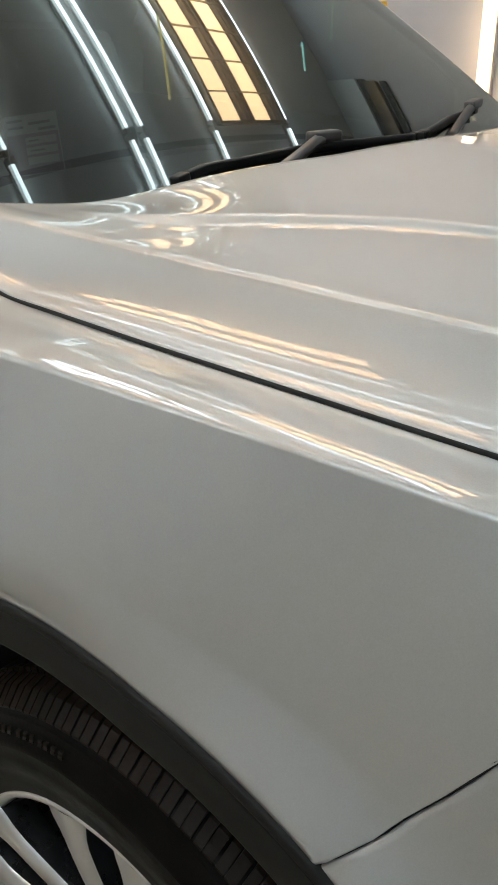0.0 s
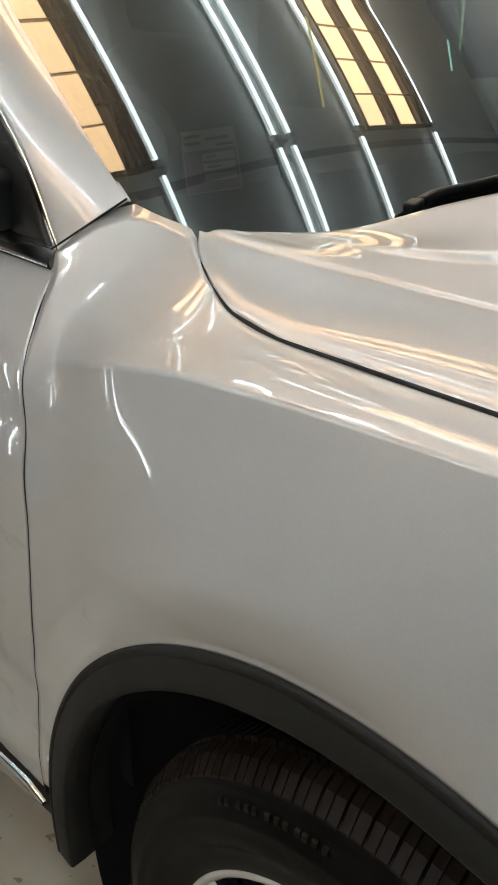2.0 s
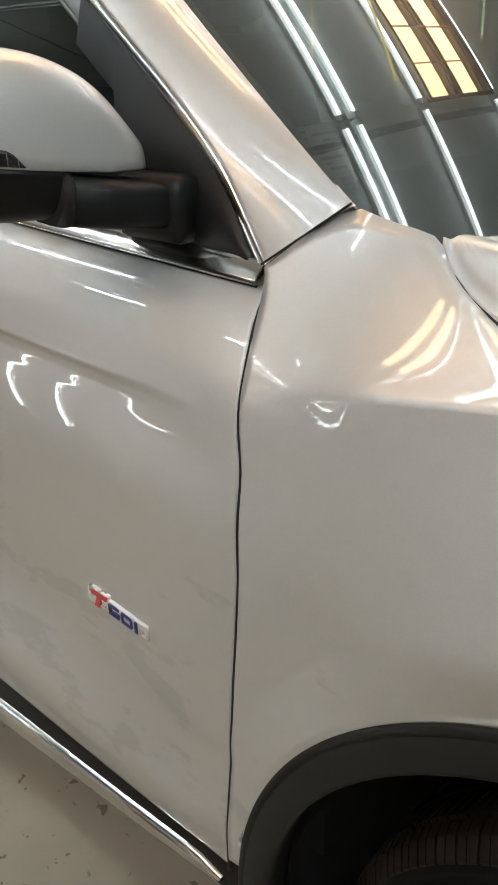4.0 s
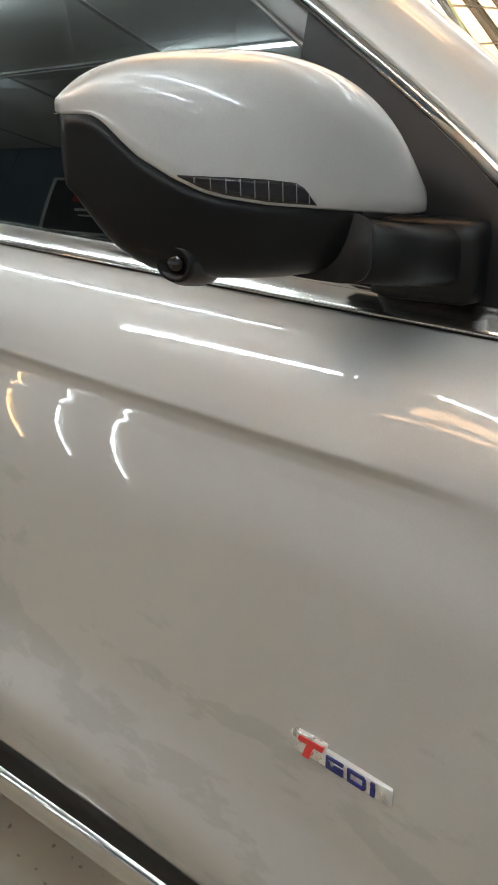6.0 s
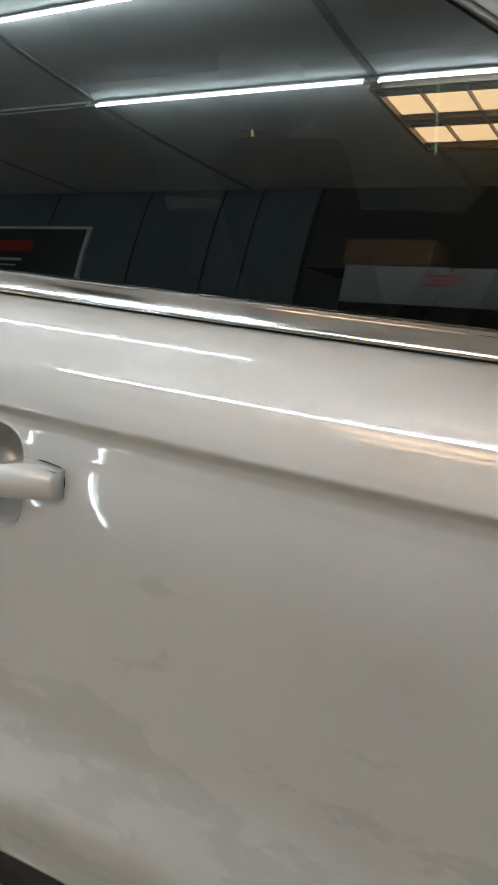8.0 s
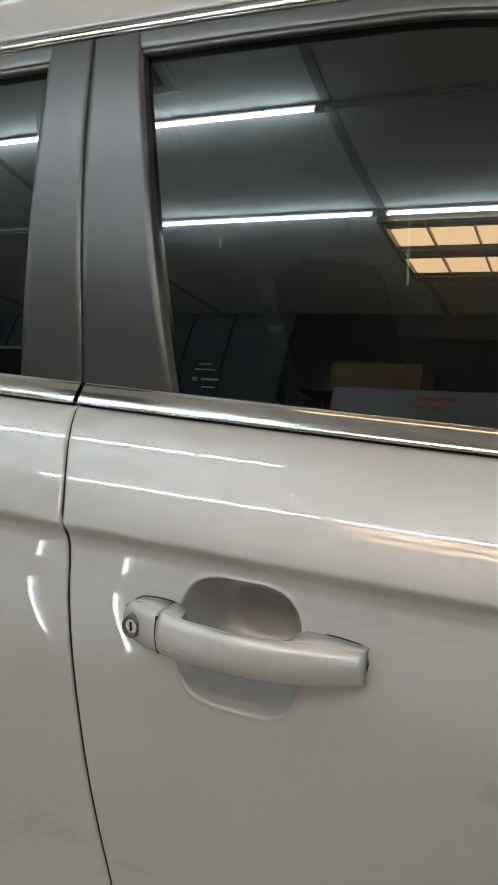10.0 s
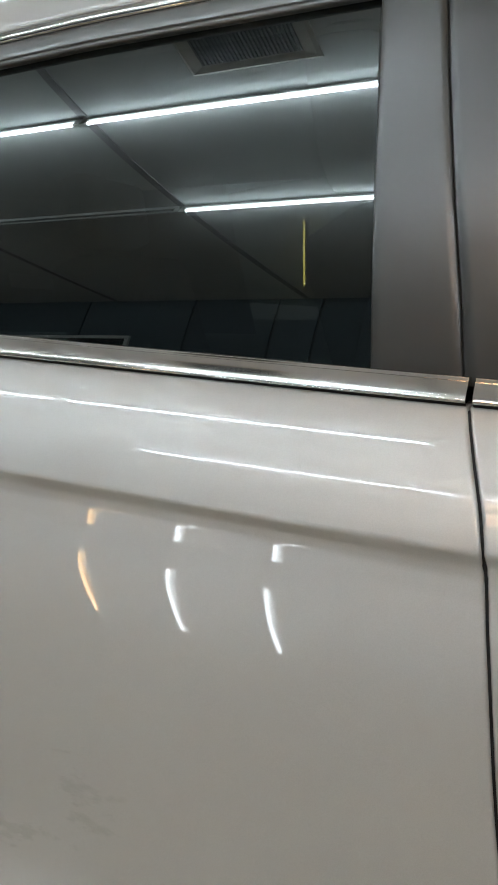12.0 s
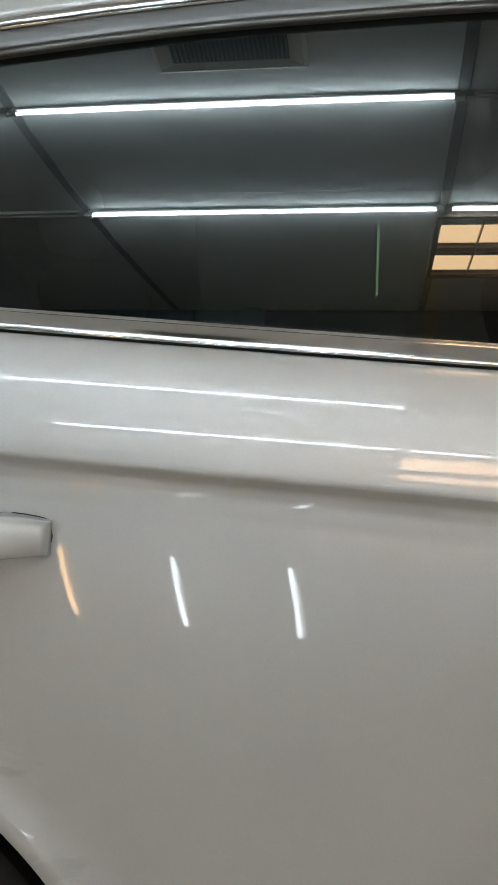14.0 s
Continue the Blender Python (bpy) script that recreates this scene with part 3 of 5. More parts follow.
SCREEN_EDGE = ([(-0.432, 0.168, 1.112), (-0.489, 0.176, 1.150), (-0.549, 0.185, 1.190), (-0.610, 0.196, 1.233), (-0.673, 0.209, 1.279),
                (-0.738, 0.224, 1.327), (-0.807, 0.241, 1.377), (-0.878, 0.259, 1.428), (-0.951, 0.279, 1.476), (-1.02, 0.30, 1.515)])


SCREEN_FIT = [np.polyfit(np.linspace(0, 1, len(SCREEN_EDGE)), [p[k] for p in SCREEN_EDGE], 2) for k in range(3)]


def screen_edge(v):
    return Vector([float(np.polyval(c, v)) for c in SCREEN_FIT])


SCREEN_BULGE = 0.085


def windscreen():
    def f(u, v):
        kk = 1 - (2 * u - 1) ** 2
        v = lerp(-0.16 * smooth(0.0, 0.12, kk), 1.0, v)
        e = screen_edge(v)
        y = lerp(e.y, 2 * MID - e.y, u)
        k = 1 - ((y - MID) / (MID - e.y)) ** 2
        s = (v + 0.16) / 1.16
        bow = -(0.009 * s + 0.052 * s * s) * (1 - smooth(0.55, 1.0, s)) * k
        return e.x + SCREEN_BULGE * (1 - 0.5 * v) * k + 0.55 * bow, y, e.z + (0.005 + 0.06 * v) * k + 0.83 * bow
    bm = bmesh.new()
    add_grid(bm, [[f(i / 60, j / 60) for j in range(61)] for i in range(61)])
    ob = part("windscreen", bm, SCREEN_GLASS, car, "large curved tinted windscreen")
    ob.visible_shadow = False
    # cowl and black band below the glass
    bm = bmesh.new()
    add_grid(bm, [[Vector((-0.30 + 0.18 * (1 - ((i / 40) * 2 - 1) ** 2) - 0.12 * j / 6, lerp(0.20, 2 * MID - 0.20, i / 40), 1.035 - 0.03 * j / 6)) for j in range(7)] for i in range(41)])
    part("cowl", bm, BLACK_PLASTIC, car, "black cowl panel under the windscreen")
    return ob


def body_rail(flip=False):
    """A-pillar, roof rail and roof edge as one pressing from the screen edge to the window surround."""
    n = 80
    rail = RAIL

    def f(u, v):
        s = u * (len(rail) - 1)
        i = min(int(s), len(rail) - 2)
        x, z = lerp(rail[i][0], rail[i + 1][0], s - i), lerp(rail[i][1], rail[i + 1][1], s - i)
        a = Vector((x, glass_y(x, z) - 0.016, z))
        # matching station on the upper edge: screen edge, then the roof
        k = min(u / 0.46, 1.0)
        b = screen_edge(k)
        if u > 0.46:
            t = (u - 0.46) / 0.54
            b = Vector((lerp(-1.02, -2.75, t), lerp(0.30, 0.36, smooth(0, 0.3, t)), lerp(1.515, 1.60, smooth(0, 0.35, t)) - 0.06 * t ** 2))
        p = a.lerp(b, v)
        nrm = Vector((0.25 * (1 - smooth(0.3, 0.6, u)), -1, 0.75)).normalized()
        p += nrm * (0.014 * 4 * v * (1 - v)) * lerp(0.3, 1.0, smooth(0.0, 0.2, u))
        if flip:
            p.y = 2 * MID - p.y
        return p
    return panel(f, n, 18, (0, 1 if not flip else -1, -0.3), "bt", 0.015)


def roof():
    rows = []
    for i in range(41):
        t = i / 40
        x = lerp(-1.03, -3.4, t)
        row = []
        for j in range(31):
            w = j / 30
            ye = lerp(0.305, 0.36, smooth(0, 0.3, t))
            y = lerp(ye, 2 * MID - ye, w)
            k = 1 - (2 * w - 1) ** 2
            row.append((x + 0.10 * k * (1 - t), y, lerp(1.516, 1.60, smooth(0, 0.35, t)) - 0.06 * t ** 2 + 0.075 * k * (1 - 0.3 * t)))
        rows.append(row)
    bm = bmesh.new()
    add_grid(bm, rows)
    return part("roof", bm, PAINT, car, "silver roof panel")


# ---- side windows and their trim ----
RAIL_IN = rail_offset(0.0135)
FRAME_IN = rail_offset(0.040)


def line_z(pts):
    """Height of a window line as a function of x (its falling rear-to-front part)."""
    p = sorted(pts)
    return table([a for a, _ in p], [b for _, b in p])


frame_z = line_z([(x, z) for x, z in FRAME_IN if x < -0.66])
rail_in_z = line_z([(x, z) for x, z in RAIL_IN if x < -0.515])


def side_window(name, x_front, x_rear, label):
    """x_front, x_rear: functions of height."""
    def f(u, v):
        z = 1.3
        for _ in range(6):
            x = lerp(x_rear(z), x_front(z), u)
            z = lerp(belt_top(x) - 0.02, frame_z(x) + 0.004, v)
        return x, glass_y(x, z), z
    bm = bmesh.new()
    add_grid(bm, [[f(i / 40, j / 24) for j in range(25)] for i in range(41)])
    ob = part(name, bm, SIDE_GLASS, car, label)
    ob.visible_shadow = False
    return ob


bp_front = table([1.08, 1.116, 1.227, 1.358, 1.449, 1.5], [-1.430, -1.439, -1.467, -1.499, -1.523, -1.536])
bp_gap = table([1.08, 1.105, 1.173, 1.257, 1.367, 1.47, 1.5], [-1.536, -1.540, -1.547, -1.559, -1.574, -1.587, -1.591])
bp_rear = table([1.08, 1.125, 1.317, 1.448, 1.5], [-1.617, -1.619, -1.631, -1.642, -1.645])


def pillar_cover(name, front, rear, proud, label):
    def f(u, v):
        z = 1.3
        for _ in range(5):
            x = lerp(rear(z), front(z), u)
            z = lerp(belt_top(x) - 0.004, rail_in_z(x) - 0.001, v)
            x = lerp(rear(z), front(z), u)
        return x, glass_y(x, z) - proud, z
    return part(name, panel(f, 10, 24, IN, "lr", 0.014, 0.0018), PILLAR_BLACK, car, label)


def window_frame(name, xa, xb, skip=0.0):
    """Black sash between the glass and the bright surround, from station xa back to xb."""
    ids = [i for i, (x, z) in enumerate(RAIL_IN) if xb <= x <= xa]
    rows = []
    for i in ids:
        (x0, z0), (x1, z1) = RAIL_IN[i], FRAME_IN[i]
        row = []
        for v, out in ((-0.02, 0.004), (0.0, 0.0105), (0.04, 0.0114), (0.10, 0.0117), (0.30, 0.0118), (0.50, 0.0118), (0.70, 0.0116), (0.735, 0.0112), (0.75, 0.0092), (0.775, 0.0092), (0.79, 0.0104), (0.90, 0.0102), (0.97, 0.0090), (1.0, 0.006), (1.03, -0.004)):
            x, z = lerp(x0, x1, v), lerp(z0, z1, v)
            row.append((x, glass_y(x, z) - out, z))
        rows.append(row)
    bm = bmesh.new()
    add_grid(bm, rows)
    return part(name, bm, FRAME_GREY, car)


def surround(name, pts_out, pts_in, mat, thick, parent=car, label=""):
    """A bright strip, domed across, between two lines on the window plane."""
    rows = []
    for (x0, z0), (x1, z1) in zip(pts_out, pts_in):
        row = []
        for v, o in ((0.0, 0.0), (0.03, thick * 0.6), (0.12, thick * 0.92), (0.3, thick), (0.55, thick * 0.98), (0.8, thick * 0.8), (0.95, thick * 0.5), (1.0, 0.0)):
            x, z = lerp(x0, x1, v), lerp(z0, z1, v)
            row.append((x, glass_y(x, z) - 0.010 - o, z))
        rows.append(row)
    bm = bmesh.new()
    add_grid(bm, rows)
    return part(name, bm, mat, parent, label)


def belt_trim(name, xa, xb):
    """Bright belt moulding over a black wiper seal."""
    n = 40
    rows, seal = [], []
    for i in range(n + 1):
        x = lerp(xa, xb, i / n)
        zb = belt_z(x)
        y = door_y(x, zb)
        prof = [(-0.004, 0.030), (0.0205, 0.024), (0.0222, 0.016), (0.0222, 0.0128), (0.0212, 0.0112), (0.0196, 0.0106), (0.0190, 0.0092), (0.0180, 0.0078), (0.0130, 0.0030), (0.0080, -0.0012), (0.0050, -0.0032), (0.0034, -0.0034), (0.0024, -0.0015), (0.002, 0.02)]
        rows.append([(x, y + o + 0.0035, zb + a + 0.001) for a, o in prof])
        sp = [(-0.006, 0.02), (-0.0045, 0.002), (-0.002, -0.0005), (0.001, 0.0005), (0.0035, 0.003), (0.004, 0.02)]
        seal.append([(x, y + o + 0.0035, zb + a) for a, o in sp])
    bm = bmesh.new()
    vs = add_grid(bm, rows)
    for end in (vs[0], vs[-1]):
        bm.faces.new([bm.verts.new(v.co) for v in end])
    ob = part(name, bm, CHROME, car, "chrome belt moulding")
    bm = bmesh.new()
    add_grid(bm, seal)
    part("seal", bm, RUBBER, ob)
    return ob


def gap_shade_backing():
    """Structure behind panel gaps, near-black in place of their shade, window apertures left open."""
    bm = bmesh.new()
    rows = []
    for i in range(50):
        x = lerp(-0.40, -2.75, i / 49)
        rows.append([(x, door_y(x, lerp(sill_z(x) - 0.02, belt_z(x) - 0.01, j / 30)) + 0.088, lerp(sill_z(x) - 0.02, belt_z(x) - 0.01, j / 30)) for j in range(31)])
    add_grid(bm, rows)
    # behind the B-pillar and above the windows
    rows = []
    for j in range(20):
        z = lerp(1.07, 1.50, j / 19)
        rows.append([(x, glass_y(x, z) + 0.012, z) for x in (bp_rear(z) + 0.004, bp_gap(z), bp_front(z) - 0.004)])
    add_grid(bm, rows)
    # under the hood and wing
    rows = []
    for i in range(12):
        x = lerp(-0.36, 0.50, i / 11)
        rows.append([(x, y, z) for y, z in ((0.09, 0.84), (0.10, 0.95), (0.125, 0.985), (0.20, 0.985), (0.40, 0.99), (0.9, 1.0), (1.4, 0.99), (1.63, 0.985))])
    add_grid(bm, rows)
    return part("gap_shade_backing", bm, VOID, car, "inner structure behind the gaps, coloured near-black for their shade")


def sail_panel():
    """Black triangle that carries the mirror, in the front corner of the window."""
    pts = [(x, z) for x, z in RAIL_IN if x > -0.79]
    rows = []
    for x, z in pts:
        lo = belt_top(x) - 0.006
        row = []
        for k in range(9):
            zz = lerp(z, lo, k / 8)
            row.append((x, glass_y(x, zz) - 0.012 - 0.004 * math.sin(math.pi * k / 8), zz))
        if x < -0.70:
            row = [(x, glass_y(x, lerp(z, z - 0.045, k / 8)) - 0.012, lerp(z, z - 0.045, k / 8)) for k in range(9)]
        rows.append(row)
    bm = bmesh.new()
    add_grid(bm, rows)
    return part("sail_panel", bm, BLACK_PLASTIC, car, "matt black mirror sail panel")


# ---- side mirror ----
def side_mirror():
    base = part("side_mirror", mirror_shell(False), PAINT, car, "silver door mirror on a black arm")
    part("lower_cover", mirror_shell(True), BLACK_PLASTIC, base, "black lower mirror cover")
    # arm from the sail to the housing
    pts = [(-0.628, 0.150, 1.101), (-0.632, 0.115, 1.102), (-0.640, 0.07, 1.108), (-0.651, 0.0125, 1.1185)]
    prof = [(0.043 * math.copysign(abs(math.cos(a)) ** 0.5, math.cos(a)), 0.0230 * math.copysign(abs(math.sin(a)) ** 0.5, math.sin(a))) for a in np.linspace(0, 2 * math.pi, 25)[:-1]]
    part("arm", sweep(pts, prof, (0, 0, 1)), BLACK_PLASTIC, base, "black mirror arm")
    # foot of the arm on the sail
    bm = box((-0.674, 0.100, 1.066), (-0.580, 0.15, 1.130), 0.014)
    part("foot", bm, BLACK_PLASTIC, base, "black mirror foot")
    # joint between the housing and the arm
    part("joint", sweep([(-0.6508, 0.0138, 1.1183), (-0.6512, 0.0110, 1.1187)], [(a * 1.03, b * 1.045) for a, b in prof], (0, 0, 1)), VOID, base)
    # turn signal slot with its bars, above the black cover
    def on_shell(u, z, out):
        a, b = 0.0, 0.5
        for _ in range(24):
            m = (a + b) / 2
            a, b = (m, b) if mirror_point(u, m).z < z else (a, m)
        return mirror_point(u, a) + mirror_out(u) * out

    lamp_top = table([0.17, 0.223, 0.292, 0.368, 0.433, 0.458, 0.486], [1.1705, 1.1692, 1.1678, 1.1658, 1.1632, 1.1590, 1.1490], 0.012)

    def slot(ua, ub, za, zb, out, n=28):
        rows = []
        for i in range(n + 1):
            u = lerp(ua, ub, i / n)
            lo, hi = m_split(u) + za, max(lamp_top(u) + zb, m_split(u) + za + 0.0004)
            rows.append([on_shell(u, lo, -0.001), on_shell(u, lo, out)] + [on_shell(u, lerp(lo, hi, k / 5), out + 0.0006) for k in range(1, 5)] + [on_shell(u, hi, out), on_shell(u, hi, -0.001)])
        bm = bmesh.new()
        add_grid(bm, rows)
        return bm
    lamp = part("turn_signal", slot(0.172, 0.488, 0.0006, 0.0, 0.0012), SMOKE, base, "smoked turn signal strip")
    for i in range(9):
        u = lerp(0.205, 0.465, i / 8)
        pts = [on_shell(u, lerp(m_split(u) + 0.0015, lamp_top(u) - 0.0008, k / 4), 0.0022) for k in range(5)]
        part("rib", sweep(pts, round_profile(0.00045, 6), (0, -1, 0)), GREY_METAL, lamp)
    # camera bump and lens under the cover
    c = Vector((-0.698, -0.086, 1.1155))
    aim = Vector((0.42, -0.88, -0.12)).normalized()
    q = aim.to_track_quat("Z", "Y").to_matrix().to_4x4()
    bm = bmesh.new()
    ring = [(0.026, -0.034), (0.019, -0.012), (0.0135, 0.000), (0.0115, 0.005), (0.0095, 0.0046), (0.008, 0.001), (0.0, 0.001)]
    add_grid(bm, [[Matrix.Translation(c) @ q @ Vector((r * math.cos(a), r * math.sin(a), h)) for r, h in ring] for a in np.linspace(0, 2 * math.pi, 29)])
    cam_part = part("view_camera", bm, BLACK_PLASTIC, base, "small round view camera")
    bm = bmesh.new()
    add_grid(bm, [[Matrix.Translation(c) @ q @ Vector((r * math.cos(a), r * math.sin(a), h)) for r, h in ((0.0065, 0.0015), (0.0055, 0.0035), (0.003, 0.0046), (0.0, 0.005))] for a in np.linspace(0, 2 * math.pi, 21)])
    part("lens", bm, SMOKE, cam_part)
    # mirror glass at the rear
    bm = bmesh.new()
    add_grid(bm, [[(-0.742, lerp(-0.095, 0.065, i / 8), lerp(m_low(lerp(0.2, 0.85, i / 8)) + 0.030, m_top(lerp(0.2, 0.85, i / 8)) - 0.022, j / 8)) for j in range(9)] for i in range(9)])
    part("mirror_glass", bm, CHROME, base, "mirror glass")
    return base


TIP, ROOT = -0.133, 0.100
m_top = table([0, 0.03, 0.08, 0.15, 0.25, 0.45, 0.65, 0.82, 0.93, 1.0], [1.217, 1.227, 1.2345, 1.240, 1.2445, 1.2480, 1.243, 1.227, 1.205, 1.174], 0.13)
m_front = table([0, 0.03, 0.08, 0.15, 0.25, 0.45, 0.65, 0.82, 0.93, 1.0], [-0.738, -0.724, -0.706, -0.690, -0.670, -0.638, -0.620, -0.612, -0.613, -0.620], 0.12)
m_split = table([0, 0.035, 0.052, 0.069, 0.102, 0.16, 0.223, 0.268, 0.37, 0.484, 0.617, 0.8, 1.0], [1.2085, 1.208, 1.203, 1.195, 1.183, 1.171, 1.161, 1.157, 1.1515, 1.148, 1.144, 1.1395, 1.137], 0.025)
m_low = table([0, 0.04, 0.1, 0.2, 0.35, 0.55, 0.75, 1.0], [1.165, 1.145, 1.121, 1.104, 1.0975, 1.0935, 1.098, 1.112], 0.08)
m_rear = table([0, 0.1, 0.5, 0.9, 1.0], [-0.748, -0.749, -0.750, -0.748, -0.735], 0.05)


def mirror_y(u):
    return lerp(TIP, ROOT, u)


def mirror_point(u, a):
    """a: 0 at the front split, 1 over the top at the rear split."""
    y, xf, xr = mirror_y(u), m_front(u), m_rear(u)
    zs, zt = m_split(u), m_top(u)
    zr = lerp(m_split(u) + 0.012, 1.2095, 1 - smooth(0.0, 0.5, u))
    zr = min(zr, zt - 0.004)
    cx, rx = (xf + xr) / 2, (xf - xr) / 2
    ang = math.pi * a
    c, s = math.cos(ang), math.sin(ang)
    e = 0.72
    x = cx + rx * math.copysign(abs(c) ** (e if c > 0 else 0.45), c)
    z0 = lerp(zs, zr, a)
    z = z0 + (zt - z0) * abs(s) ** 0.8
    return Vector((x, y, z))


def mirror_out(u):
    d = mirror_point(min(u + 0.02, 1), 0) - mirror_point(max(u - 0.02, 0), 0)
    return Vector((d.y, -d.x, 0)).normalized()


def mirror_shell(lower):
    bm = bmesh.new()
    rows = []
    N = 48
    for i in range(N + 1):
        u = (i / N) ** 1.25 * (0.645 if lower else 1.0)
        if not lower:
            row = [mirror_point(u, j / 36) for j in range(37)]
            a, b = row[0], row[-1]
            row = [a + Vector((-0.012, 0, -0.001)), a + Vector((-0.0022, 0, -0.0016))] + row + [b + Vector((0.0015, 0, -0.0016))]
        else:
            a, b = mirror_point(u, 0.0) + Vector((-0.0015, 0, -0.0014)), mirror_point(u, 1.0) + Vector((0.002, 0, -0.0020))
            zl = m_low(u)
            row = [a + Vector((-0.01, 0, 0.002)), a]
            cx, rx = (a.x + b.x) / 2, (a.x - b.x) / 2
            for j in range(1, 24):
                g = math.pi * j / 24
                c, s = math.cos(g), math.sin(g)
                x = cx + rx * math.copysign(abs(c) ** 0.62, c)
                z0 = lerp(a.z, b.z, j / 24)
                row.append(Vector((x, a.y, z0 + (zl - z0) * abs(s) ** 0.75)))
            row.append(b)
        rows.append(row)
    # fair the skin between its rims
    G = np.array([[tuple(p) for p in r] for r in rows])
    a, b = (3, -2) if not lower else (2, -1)
    for _ in range(30):
        S = G.copy()
        S[1:-1, a:b] = 0.5 * G[1:-1, a:b] + 0.125 * (G[:-2, a:b] + G[2:, a:b] + G[1:-1, a - 1:b - 1] + G[1:-1, a + 1:(b + 1) or None])
        G = S
    vs = add_grid(bm, [[Vector(p) for p in r] for r in G])
    bm.faces.new(vs[0])
    bm.faces.new(list(reversed(vs[-1])))
    bmesh.ops.remove_doubles(bm, verts=bm.verts, dist=0.0002)
    return bm


# ---- door handle ----
def door_handle(door, x0, z0, slope, key):
    """x0: middle of the pull along the door; z0: its height; slope: rise towards the rear."""
    def place(dx, dz, out):
        x, z = x0 + dx, z0 + dz - slope * dx
        return Vector((x, door_y(x, z0 - slope * dx) - out, z))

    L0, L1 = -0.111, 0.1085
    # along, lower edge, upper edge, stand-off of the outer face, thickness
    base = [(-0.113, -0.004, 0.008, 0.008, 0.0075), (-0.108, -0.012, 0.015, 0.014, 0.0135), (-0.098, -0.0180, 0.0190, 0.0205, 0.0198), (-0.082, -0.0202, 0.0198, 0.0265, 0.0258),
            (-0.062, -0.0205, 0.0185, 0.032, 0.022), (-0.045, -0.0210, 0.0165, 0.035, 0.015), (0.0, -0.0220, 0.0150, 0.038, 0.0145), (0.045, -0.0215, 0.0150, 0.036, 0.0150),
            (0.065, -0.0205, 0.0155, 0.032, 0.022), (0.085, -0.0190, 0.0145, 0.027, 0.026), (0.105, -0.0170, 0.0120, 0.0205, 0.0195), (0.113, -0.0160, 0.0105, 0.0175, 0.0165)]
    lo, hi, out, thick = (table([b[0] for b in base], [b[k] for b in base], 0.012) for k in (1, 2, 3, 4))

    def bar(xa, xb, name, label, n=44):
        rows = []
        for i in range(n + 1):
            dx = lerp(xa, xb, i / n)
            a, b, o, th = lo(dx), hi(dx), out(dx), thick(dx)
            row = []
            for k in range(28):
                g = 2 * math.pi * k / 28
                c, s = math.cos(g), math.sin(g)
                zz = (a + b) / 2 + (b - a) / 2 * math.copysign(abs(c) ** 0.42, c)
                dome = 0.006 * (1 - (2 * (zz - a) / (b - a) - 1) ** 2)
                dep = o - th / 2 + th / 2 * math.copysign(abs(s) ** 0.45, s) + (dome - 0.006 if s > 0 else 0.0)
                p = place(dx, zz, dep)
                if th > 0.0155 and s < -0.3:
                    p.y = lerp(p.y, door_y(p.x, p.z) + 0.002, smooth(0.0155, 0.019, th))
                row.append(p)
            rows.append(row)
        bm = bmesh.new()
        vs = add_grid(bm, rows, close_v=True)
        bm.faces.new(vs[0]), bm.faces.new(list(reversed(vs[-1])))
        return part(name, bm, PAINT, door if name == "handle" else h, label)

    split = -0.0675
    h = None
    h = bar(split + 0.0008 if key else L0, L1, "handle", "silver pull handle")
    if key:
        bar(L0, split - 0.0008, "lock_cap", "silver lock cap", 24)
        part("joint", sweep([place(split, zz, out(split) - 0.0022 - 0.0045 * abs(zz / 0.02) ** 2) for zz in np.linspace(-0.0172, 0.0158, 9)], round_profile(0.0013, 6), (0, -1, 0)), VOID, h)
        c = place(-0.0945, 0.001, out(-0.0945) - 0.0002)
        c.y -= 0.0035
        bm = bmesh.new()
        ring = [(0.0110, -0.008), (0.0100, 0.0006), (0.0086, 0.0012), (0.0072, -0.0018), (0.0, -0.002)]
        add_grid(bm, [[Vector((c.x + r * 0.82 * math.cos(a), c.y - o, c.z + r * math.sin(a))) for r, o in ring] for a in np.linspace(0, 2 * math.pi, 25)])
        part("lock_barrel", bm, FRAME_GREY, h, "grey key barrel")
        bm = bmesh.new()
        add_grid(bm, [[Vector((c.x + r * 0.82 * math.cos(g), c.y + 0.0012, c.z + r * math.sin(g))) for r in (0.0, 0.0066)] for g in np.linspace(0, 2 * math.pi, 21)])
        part("lock_face", bm, BADGE, h, "bright lock face")
        part("key_slot", box((c.x - 0.0010, c.y + 0.0005, c.z - 0.0042), (c.x + 0.0010, c.y + 0.0015, c.z + 0.0042)), VOID, h)
        # touch pad outline
        for zz in (-0.0095, 0.0030):
            part("pad_line", sweep([place(dx, zz, out(dx) - 0.0009) for dx in np.linspace(-0.060, -0.036, 7)], round_profile(0.0007, 6), (0, -1, 0)), PAINT, h)
        for dx in (-0.060, -0.036):
            part("pad_line", sweep([place(dx, zz, out(dx) - 0.0009) for zz in np.linspace(-0.0095, 0.0030, 5)], round_profile(0.0007, 6), (0, -1, 0)), PAINT, h)
